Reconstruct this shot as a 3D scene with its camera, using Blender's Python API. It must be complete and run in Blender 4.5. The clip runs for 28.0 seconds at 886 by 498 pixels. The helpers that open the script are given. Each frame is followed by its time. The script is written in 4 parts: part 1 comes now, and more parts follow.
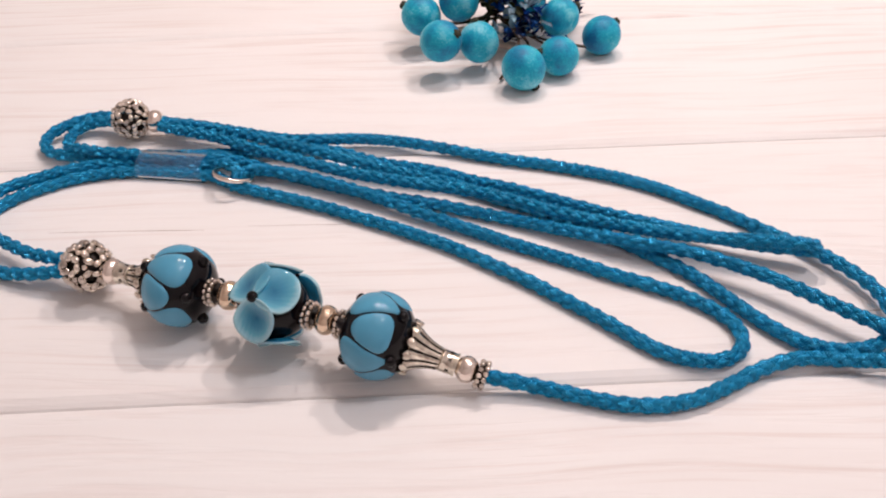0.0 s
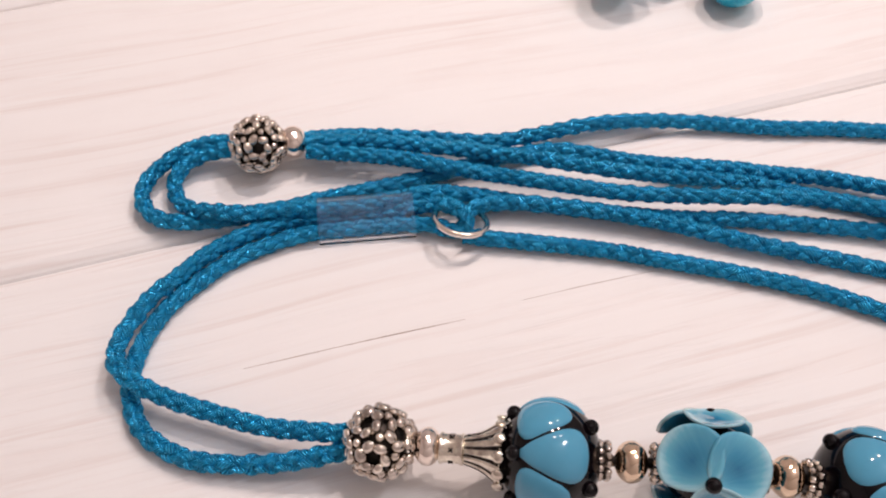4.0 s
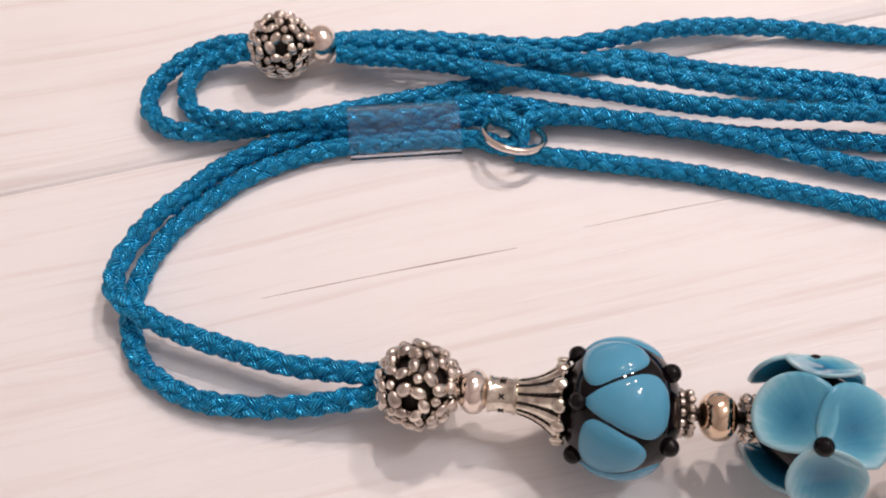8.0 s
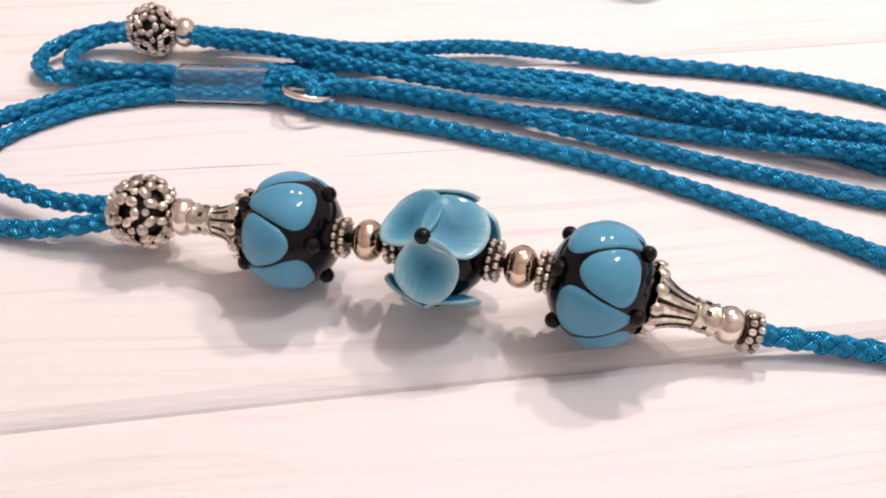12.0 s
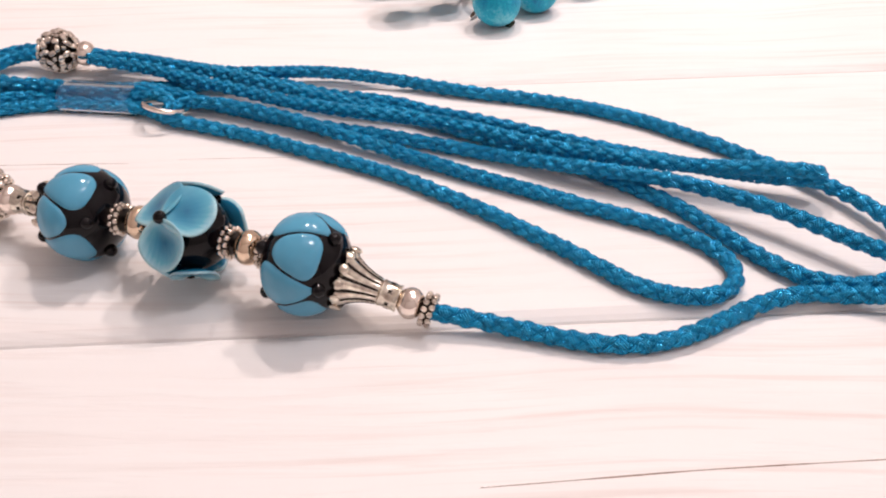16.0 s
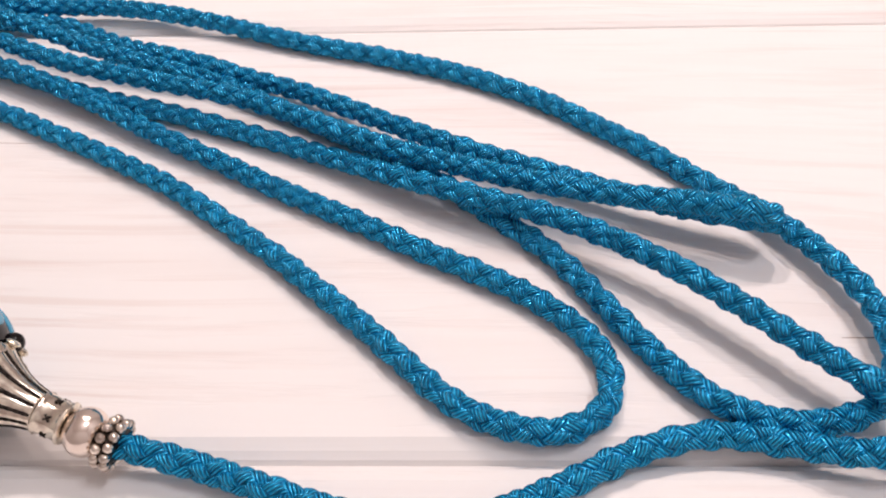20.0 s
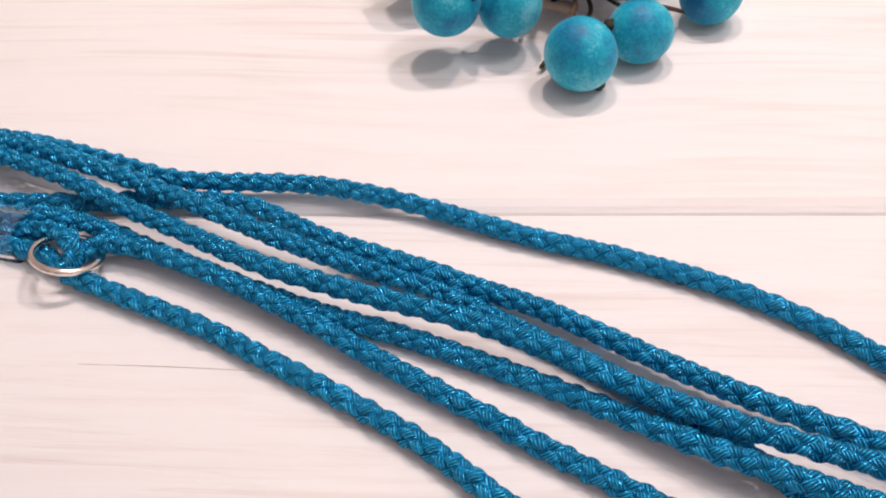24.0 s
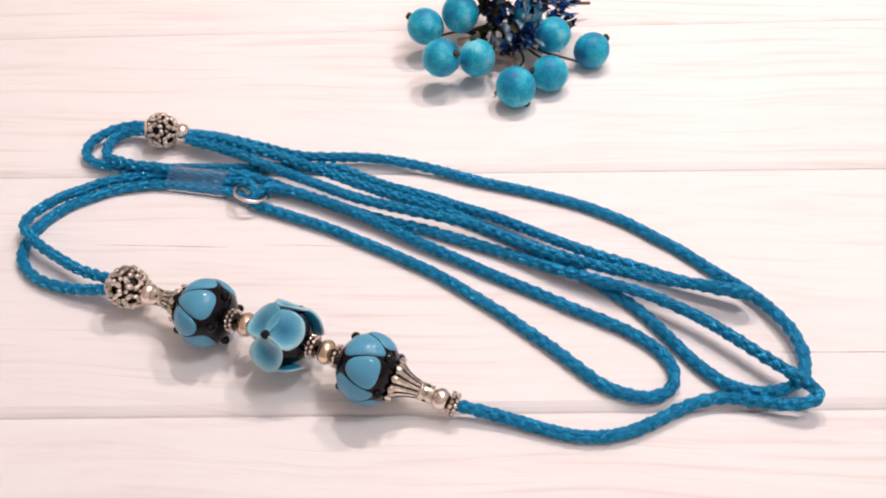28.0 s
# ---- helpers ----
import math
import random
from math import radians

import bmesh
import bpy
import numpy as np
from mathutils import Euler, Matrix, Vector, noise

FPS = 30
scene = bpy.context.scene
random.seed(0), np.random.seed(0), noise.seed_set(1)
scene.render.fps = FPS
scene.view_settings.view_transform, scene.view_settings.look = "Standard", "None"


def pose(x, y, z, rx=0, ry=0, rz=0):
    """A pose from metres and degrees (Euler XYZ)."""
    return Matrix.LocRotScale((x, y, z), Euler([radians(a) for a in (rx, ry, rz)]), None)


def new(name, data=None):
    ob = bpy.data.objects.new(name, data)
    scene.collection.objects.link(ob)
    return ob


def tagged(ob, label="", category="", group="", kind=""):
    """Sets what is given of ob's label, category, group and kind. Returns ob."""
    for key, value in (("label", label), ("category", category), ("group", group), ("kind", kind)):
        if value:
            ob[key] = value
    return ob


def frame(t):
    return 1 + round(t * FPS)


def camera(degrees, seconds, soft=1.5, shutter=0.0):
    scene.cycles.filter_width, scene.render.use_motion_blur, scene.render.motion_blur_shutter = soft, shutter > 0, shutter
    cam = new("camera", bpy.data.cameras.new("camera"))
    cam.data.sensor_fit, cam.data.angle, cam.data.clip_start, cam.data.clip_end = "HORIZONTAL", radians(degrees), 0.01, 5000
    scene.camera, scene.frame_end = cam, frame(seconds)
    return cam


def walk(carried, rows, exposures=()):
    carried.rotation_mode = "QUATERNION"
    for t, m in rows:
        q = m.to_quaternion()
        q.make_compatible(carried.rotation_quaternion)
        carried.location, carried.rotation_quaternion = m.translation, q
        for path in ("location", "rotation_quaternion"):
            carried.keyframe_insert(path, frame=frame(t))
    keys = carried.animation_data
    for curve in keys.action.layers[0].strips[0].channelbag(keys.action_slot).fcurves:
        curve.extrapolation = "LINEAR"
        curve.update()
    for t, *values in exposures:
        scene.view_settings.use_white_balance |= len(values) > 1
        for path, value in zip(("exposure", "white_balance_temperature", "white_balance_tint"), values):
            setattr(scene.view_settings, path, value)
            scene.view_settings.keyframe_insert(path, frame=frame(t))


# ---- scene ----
# ------------------------------------------------------------------ camera
cam = camera(52.99, 28.0, soft=2.05)
# seconds, eye in metres, then yaw, pitch and roll in degrees
PATH = [
    (0, 0.00114, -0.18551, 0.13901, 1.38, -38.94, -2.31),
    (0.5, -0.01451, -0.17979, 0.13779, -2.66, -40.35, -2.56),
    (1, -0.03683, -0.16892, 0.13873, -5.53, -42.76, -3.19),
    (1.5, -0.05409, -0.16257, 0.14086, -8.35, -44.83, -3.22),
    (2, -0.07315, -0.15692, 0.14272, -11.32, -46.07, -2.33),
    (2.5, -0.08860, -0.14426, 0.14168, -14.28, -47.52, -1.27),
    (3, -0.09719, -0.12411, 0.13609, -15.67, -48.91, -0.90),
    (3.5, -0.10121, -0.10818, 0.14027, -16.37, -51.37, -0.20),
    (4, -0.09291, -0.08373, 0.14189, -16.20, -54.57, 0.88),
    (4.5, -0.08845, -0.06661, 0.13451, -15.52, -57.69, 1.51),
    (6.5, -0.08462, -0.05081, 0.12945, -12.21, -61.20, -1.06),
    (7, -0.08400, -0.05448, 0.13167, -11.61, -61.26, -1.56),
    (7.5, -0.08523, -0.06317, 0.12924, -11.81, -60.04, -1.64),
    (8, -0.09332, -0.07523, 0.11964, -12.61, -57.44, -0.99),
    (8.5, -0.09679, -0.08833, 0.12375, -13.07, -54.46, -0.68),
    (9, -0.09241, -0.10125, 0.12151, -12.65, -50.62, -0.74),
    (9.5, -0.08764, -0.11073, 0.11698, -11.84, -47.36, -0.68),
    (10, -0.08581, -0.11980, 0.11267, -10.11, -44.73, -0.96),
    (10.5, -0.08088, -0.12659, 0.10489, -8.51, -43.44, -1.08),
    (11, -0.07139, -0.13407, 0.10056, -6.84, -42.33, -1.02),
    (11.5, -0.05945, -0.14090, 0.09731, -6.00, -41.25, -0.75),
    (12, -0.04769, -0.14631, 0.09751, -5.24, -40.29, -0.60),
    (12.5, -0.03649, -0.15383, 0.09496, -3.46, -38.93, -0.72),
    (14.5, -0.03234, -0.15767, 0.09769, -2.53, -37.54, -0.59),
    (15, -0.03020, -0.16147, 0.09970, -2.34, -37.08, -0.48),
    (15.5, -0.01356, -0.17335, 0.10648, -1.16, -37.47, -1.09),
    (16, 0.01097, -0.17555, 0.10808, 1.47, -38.07, -2.15),
    (16.5, 0.03362, -0.17770, 0.10576, 4.00, -38.41, -3.07),
    (17, 0.05438, -0.17496, 0.10739, 5.98, -39.70, -3.41),
    (17.5, 0.06462, -0.15532, 0.10381, 6.56, -41.77, -3.73),
    (18, 0.05516, -0.12777, 0.09878, 5.79, -44.37, -3.40),
    (18.5, 0.05008, -0.11272, 0.09015, 5.57, -45.70, -3.30),
    (19, 0.04880, -0.11094, 0.08978, 5.45, -45.88, -3.06),
    (19.5, 0.04906, -0.11075, 0.08956, 5.85, -46.05, -3.41),
    (20, 0.04890, -0.11115, 0.08954, 5.83, -45.92, -3.37),
    (20.5, 0.04782, -0.11009, 0.09096, 5.76, -46.11, -3.36),
    (21, 0.04570, -0.11140, 0.09790, 5.48, -46.01, -3.11),
    (21.5, 0.03210, -0.10557, 0.09934, 5.44, -45.77, -2.91),
    (22, 0.01669, -0.09547, 0.10511, 4.42, -46.45, -2.17),
    (22.5, 0.00627, -0.08326, 0.10657, 2.79, -46.76, -0.49),
    (24.5, 0.00960, -0.07576, 0.10469, 6.37, -46.70, -3.67),
    (25, 0.00793, -0.08590, 0.11247, 5.36, -47.01, -2.81),
    (25.5, -0.00152, -0.11037, 0.11988, 4.69, -46.53, -2.19),
    (26, -0.00705, -0.13599, 0.12446, 3.53, -45.81, -2.07),
    (26.5, -0.01524, -0.14912, 0.12100, 1.89, -45.18, -1.53),
    (27, -0.01535, -0.16774, 0.14146, 2.11, -45.29, -2.17),
    (27.5, -0.00551, -0.18154, 0.17263, 2.69, -45.84, -1.91),
    (28, 0.01288, -0.18344, 0.19194, 4.03, -46.71, -2.38),
]


def aim(x, y, z, yaw, pitch, roll):
    return (Matrix.Translation((x, y, z)) @ pose(0, 0, 0, 0, 0, yaw)
            @ pose(0, 0, 0, 90 + pitch) @ pose(0, 0, 0, 0, 0, roll))


# the clip's camera opens up and stops down a little on the way
STOPS = [(0, -0.41), (1, -0.36), (3, -0.33), (4, -0.46), (6, -0.51), (7, -0.53), (8, -0.46), (9, -0.31), (10, -0.27), (12, -0.18),
         (15, -0.19), (17, -0.25), (18, -0.34), (19, -0.32), (20, -0.31), (22, -0.40), (25, -0.38), (27, -0.24), (28, -0.27)]
walk(cam, [(row[0], aim(*row[1:])) for row in PATH], STOPS)

# ------------------------------------------------------------------ light
world = bpy.data.worlds.new("room_air")
world.use_nodes = True
world.node_tree.nodes["Background"].inputs[0].default_value = (1.0, 0.93, 0.88, 1)
world.node_tree.nodes["Background"].inputs[1].default_value = 0.0
scene.world = world

CM = 0.01


def bulb_light(name, place, power, colour, radius):
    data = bpy.data.lights.new(name, "POINT")
    data.energy, data.color, data.shadow_soft_size = power, colour, radius
    ob = new(name, data)
    ob.location = place
    return ob


# two warm bulbs over the far side of the table and two cooler ones of the ceiling lamp
WARM = (1.0, 0.815, 0.755)
COOL = (0.90, 0.86, 0.91)
BULBS = [
    ((0.010, 0.200, 0.44), 3.85, WARM, 0.014),
    ((0.150, 0.225, 0.44), 3.85, WARM, 0.014),
    ((0.480, -0.05, 1.20), 9.6, COOL, 0.050),
    ((0.620, 0.06, 1.20), 9.6, COOL, 0.050),
]
for place, power, colour, radius in BULBS:
    bulb_light("bulb_glow", place, power, colour, radius)


# ------------------------------------------------------------------ materials
def material(name):
    m = bpy.data.materials.new(name)
    m.use_nodes = True
    nt = m.node_tree
    return m, nt, nt.nodes["Principled BSDF"]


def node(nt, kind, **settings):
    n = nt.nodes.new(kind)
    for key, value in settings.items():
        if key == "scale":
            n.inputs["Scale"].default_value = value
        elif key == "detail":
            n.inputs["Detail"].default_value = value
    return n


def ramp(nt, fac, stops):
    r = nt.nodes.new("ShaderNodeValToRGB")
    els = r.color_ramp.elements
    while len(els) < len(stops):
        els.new(0.5)
    for el, (pos, col) in zip(els, stops):
        el.position, el.color = pos, (*col, 1)
    nt.links.new(fac, r.inputs[0])
    return r.outputs[0]


def bump(nt, bsdf, height, strength, distance):
    b = nt.nodes.new("ShaderNodeBump")
    b.inputs["Strength"].default_value, b.inputs["Distance"].default_value = strength, distance
    nt.links.new(height, b.inputs["Height"])
    nt.links.new(b.outputs[0], bsdf.inputs["Normal"])


def plain(name, colour, rough=0.5, metal=0.0, spread=0.12, scale=300.0, bumpy=0.0, coat=0.0):
    """A material with a fine mottle of its one colour."""
    m, nt, p = material(name)
    tc = node(nt, "ShaderNodeTexCoord")
    n1 = node(nt, "ShaderNodeTexNoise", scale=scale, detail=4)
    nt.links.new(tc.outputs["Object"], n1.inputs["Vector"])
    lo = [c * (1 - spread) for c in colour]
    hi = [min(1, c * (1 + spread)) for c in colour]
    nt.links.new(ramp(nt, n1.outputs[0], [(0.3, lo), (0.7, hi)]), p.inputs["Base Color"])
    p.inputs["Roughness"].default_value, p.inputs["Metallic"].default_value = rough, metal
    p.inputs["Coat Weight"].default_value = coat
    p.inputs["Coat Roughness"].default_value = 0.04
    if bumpy:
        bump(nt, p, n1.outputs[0], bumpy, 0.0003)
    return m


def painted_wood():
    """White paint over planed boards: grain along x, soft streaks, a few bare scratches."""
    m, nt, p = material("white_painted_wood")
    tc = node(nt, "ShaderNodeTexCoord")
    info = node(nt, "ShaderNodeObjectInfo")
    shift = node(nt, "ShaderNodeVectorMath")
    shift.operation = "MULTIPLY_ADD"
    nt.links.new(info.outputs["Random"], shift.inputs[0])
    shift.inputs[1].default_value = (7.0, 3.0, 5.0)
    nt.links.new(tc.outputs["Object"], shift.inputs[2])

    # the grain and the brush wander to and fro across the board
    drift = node(nt, "ShaderNodeTexNoise", scale=9, detail=1)
    nt.links.new(shift.outputs[0], drift.inputs["Vector"])
    bend = node(nt, "ShaderNodeVectorMath")
    bend.operation = "MULTIPLY_ADD"
    nt.links.new(drift.outputs[0], bend.inputs[0])
    bend.inputs[1].default_value = (0.0, 0.014, 0.0)
    nt.links.new(shift.outputs[0], bend.inputs[2])

    def grain(sx, sy, scale, detail, distort):
        mp = node(nt, "ShaderNodeMapping")
        mp.inputs["Scale"].default_value = (sx, sy, 1)
        nt.links.new(bend.outputs[0], mp.inputs["Vector"])
        n = node(nt, "ShaderNodeTexNoise", scale=scale, detail=detail)
        n.inputs["Distortion"].default_value = distort
        nt.links.new(mp.outputs[0], n.inputs["Vector"])
        return n.outputs[0]

    fine, broad, patch = grain(0.03, 1, 430, 5, 0.3), grain(0.07, 1, 90, 4, 1.2), grain(1, 1, 26, 3, 0)
    stroke = ramp(nt, grain(0.09, 1, 300, 4, 0.25), [(0.36, (0, 0, 0)), (0.50, (1, 1, 1))])

    def times(a, b):
        mix = node(nt, "ShaderNodeMix")
        mix.data_type, mix.blend_type = "RGBA", "MULTIPLY"
        mix.inputs[0].default_value = 1.0
        nt.links.new(a, mix.inputs[6])
        nt.links.new(b, mix.inputs[7])
        return mix.outputs[2]

    # strokes show in patches where the brush ran dry
    def masked(mask, lo, hi, pattern):
        mix = node(nt, "ShaderNodeMix")
        mix.data_type = "RGBA"
        nt.links.new(ramp(nt, mask, [(lo, (1, 1, 1)), (hi, (0.1, 0.1, 0.1))]), mix.inputs[0])
        mix.inputs[6].default_value = (1, 1, 1, 1)
        nt.links.new(pattern, mix.inputs[7])
        return mix.outputs[2]

    dry = masked(patch, 0.40, 0.60, ramp(nt, stroke, [(0.0, (0.968, 0.945, 0.938)), (1.0, (1, 1, 1))]))
    # and fine open grain in others
    hair = masked(grain(0.6, 1, 17, 2, 0), 0.46, 0.62, ramp(nt, fine, [(0.35, (0.925, 0.885, 0.87)), (0.47, (1, 1, 1))]))
    tone = times(hair, ramp(nt, broad, [(0.28, (0.975, 0.96, 0.955)), (0.52, (1, 1, 1))]))
    base = ramp(nt, grain(1, 1, 9, 2, 0), [(0.3, (0.835, 0.815, 0.805)), (0.7, (0.855, 0.845, 0.84))])
    nt.links.new(times(base, times(tone, dry)), p.inputs["Base Color"])
    p.inputs["Roughness"].default_value = 0.58
    p.inputs["IOR"].default_value = 1.42
    add = node(nt, "ShaderNodeMath")
    add.operation = "MULTIPLY_ADD"
    nt.links.new(stroke, add.inputs[0])
    add.inputs[1].default_value = 0.8
    nt.links.new(broad, add.inputs[2])
    bump(nt, p, add.outputs[0], 0.3, 0.0004)
    return m


def cord_material():
    """Satin blue braid: fine yarns run slantwise over each plump stitch, their shading partly in the colour."""
    m, nt, p = material("blue_braided_nylon")
    uv = node(nt, "ShaderNodeUVMap")
    uv.uv_map = "yarn"
    sep = node(nt, "ShaderNodeSeparateXYZ")
    nt.links.new(uv.outputs[0], sep.inputs[0])

    def math_node(kind, a, b, c=None):
        n = node(nt, "ShaderNodeMath")
        n.operation = kind
        for socket, value in zip(n.inputs, (a, b, c)):
            if value is None:
                continue
            if isinstance(value, float):
                socket.default_value = value
            else:
                nt.links.new(value, socket)
        return n.outputs[0]

    tc = node(nt, "ShaderNodeTexCoord")
    n1 = node(nt, "ShaderNodeTexNoise", scale=900, detail=3)
    n2 = node(nt, "ShaderNodeTexNoise", scale=70, detail=2)
    nt.links.new(tc.outputs["Object"], n1.inputs["Vector"])
    nt.links.new(tc.outputs["Object"], n2.inputs["Vector"])
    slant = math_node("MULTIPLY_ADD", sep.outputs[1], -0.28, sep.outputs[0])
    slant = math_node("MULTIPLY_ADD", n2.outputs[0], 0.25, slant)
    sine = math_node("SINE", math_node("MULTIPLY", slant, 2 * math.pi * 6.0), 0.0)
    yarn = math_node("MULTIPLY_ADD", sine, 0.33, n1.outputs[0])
    # the ramp paints shade into the furrows between yarns and light onto their ridges
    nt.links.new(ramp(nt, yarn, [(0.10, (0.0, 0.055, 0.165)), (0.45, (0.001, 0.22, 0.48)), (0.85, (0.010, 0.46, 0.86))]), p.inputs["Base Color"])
    p.inputs["Roughness"].default_value = 0.27
    p.inputs["Metallic"].default_value = 0.5
    p.inputs["IOR"].default_value = 2.0
    p.inputs["Specular IOR Level"].default_value = 1.0
    p.inputs["Specular Tint"].default_value = (0.25, 0.82, 1.0, 1)
    relief = math_node("MULTIPLY_ADD", n1.outputs[0], 0.35, sine)
    bump(nt, p, relief, 1.0, 0.00008)
    return m


WOOD = painted_wood()
CORD = cord_material()
TARNISHED = plain("tarnished_silver", (0.72, 0.61, 0.54), 0.13, 1.0, 0.50, 420, 0.2)
SILVER = plain("antique_silver", (0.82, 0.68, 0.58), 0.16, 1.0, 0.40, 700, 0.15)
DARK_SILVER = plain("blackened_silver", (0.035, 0.03, 0.027), 0.45, 1.0, 0.3, 900, 0.2)
BRIGHT = plain("polished_steel", (0.88, 0.77, 0.69), 0.13, 1.0, 0.05, 300)
GOLD = plain("pale_gold_bead", (0.80, 0.62, 0.46), 0.10, 1.0, 0.10, 400)
TURQUOISE = plain("turquoise_glass", (0.085, 0.33, 0.50), 0.08, 0.0, 0.07, 120)
BLACK_GLASS = plain("black_glass", (0.003, 0.002, 0.003), 0.05, 0.0, 0.3, 200)
BLACK_GLASS.node_tree.nodes["Principled BSDF"].inputs["IOR"].default_value = 1.33
WALL = plain("wall_paint", (0.84, 0.80, 0.78), 0.8, 0, 0.04, 8)
CEILING = plain("ceiling_paint", (0.90, 0.85, 0.82), 0.85, 0, 0.03, 8)
FLOOR = plain("floor_boards", (0.44, 0.33, 0.25), 0.5, 0, 0.2, 12)


# ------------------------------------------------------------------ helpers
def link_mesh(name, bm, mat, parent=None, label="", smooth=True):
    me = bpy.data.meshes.new(name)
    bm.to_mesh(me)
    bm.free()
    if smooth:
        me.shade_smooth()
    me.materials.append(mat)
    ob = new(name, me)
    if parent:
        ob.parent = parent
    if label:
        ob["label"] = label
    return ob


def part(name, bm, mat, parent, label=""):
    return link_mesh(name, bm, mat, parent, label)


def box(bm, lo, hi):
    m = Matrix.Translation([(a + b) / 2 for a, b in zip(lo, hi)]) @ Matrix.Diagonal([b - a for a, b in zip(lo, hi)] + [1])
    return bmesh.ops.create_cube(bm, size=1, matrix=m)["verts"]


def lathe(bm, profile, m, n=32, flute=None):
    """Turns (radius, along) pairs round the z axis of m. flute(angle, radius, along) may change the radius."""
    rings = []
    for r, h in profile:
        ring = []
        for k in range(n):
            a = 2 * math.pi * k / n
            q = flute(a, r, h) if flute else r
            ring.append(bm.verts.new(m @ Vector((q * math.cos(a), q * math.sin(a), h))))
        rings.append(ring)
    for ra, rb in zip(rings, rings[1:]):
        for k in range(n):
            bm.faces.new((ra[k], ra[(k + 1) % n], rb[(k + 1) % n], rb[k]))
    bm.faces.new(rings[0][::-1])
    bm.faces.new(rings[-1])


def ball(bm, place, r, m=None, seg=16, rings=10, squash=(1, 1, 1)):
    t = (m or Matrix()) @ Matrix.Translation(place) @ Matrix.Diagonal((r * squash[0], r * squash[1], r * squash[2], 1))
    bmesh.ops.create_uvsphere(bm, u_segments=seg, v_segments=rings, radius=1, matrix=t)


def torus(bm, m, big, small, n=40, k=12):
    vs = []
    for i in range(n):
        a = 2 * math.pi * i / n
        vs.append([bm.verts.new(m @ Vector(((big + small * math.cos(b)) * math.cos(a), (big + small * math.cos(b)) * math.sin(a), small * math.sin(b))))
                   for b in (2 * math.pi * j / k for j in range(k))])
    for i in range(n):
        for j in range(k):
            bm.faces.new((vs[i][j], vs[(i + 1) % n][j], vs[(i + 1) % n][(j + 1) % k], vs[i][(j + 1) % k]))


def smooth_line(points, step):
    """An even centripetal spline through the points, as an array."""
    p = np.array(points, float)
    p = np.vstack([2 * p[0] - p[1], p, 2 * p[-1] - p[-2]])
    out = []
    for a, b, c, d in zip(p, p[1:], p[2:], p[3:]):
        t0 = 0.0
        t1 = t0 + np.linalg.norm(b - a) ** 0.5
        t2 = t1 + np.linalg.norm(c - b) ** 0.5
        t3 = t2 + np.linalg.norm(d - c) ** 0.5
        t = np.linspace(t1, t2, 24, endpoint=False)[:, None]
        a1 = (t1 - t) / (t1 - t0) * a + (t - t0) / (t1 - t0) * b
        a2 = (t2 - t) / (t2 - t1) * b + (t - t1) / (t2 - t1) * c
        a3 = (t3 - t) / (t3 - t2) * c + (t - t2) / (t3 - t2) * d
        b1 = (t2 - t) / (t2 - t0) * a1 + (t - t0) / (t2 - t0) * a2
        b2 = (t3 - t) / (t3 - t1) * a2 + (t - t1) / (t3 - t1) * a3
        out.append((t2 - t) / (t2 - t1) * b1 + (t - t1) / (t2 - t1) * b2)
    line = np.vstack(out + [p[-2:-1]])
    for _ in range(12):
        line[1:-1] = 0.25 * line[:-2] + 0.5 * line[1:-1] + 0.25 * line[2:]
    s = np.r_[0, np.cumsum(np.linalg.norm(np.diff(line, axis=0), axis=1))]
    even = np.linspace(0, s[-1], max(4, int(s[-1] / step)))
    return np.stack([np.interp(even, s, line[:, k]) for k in range(3)], 1), even


R_CORD = 0.160
PITCH = 0.385


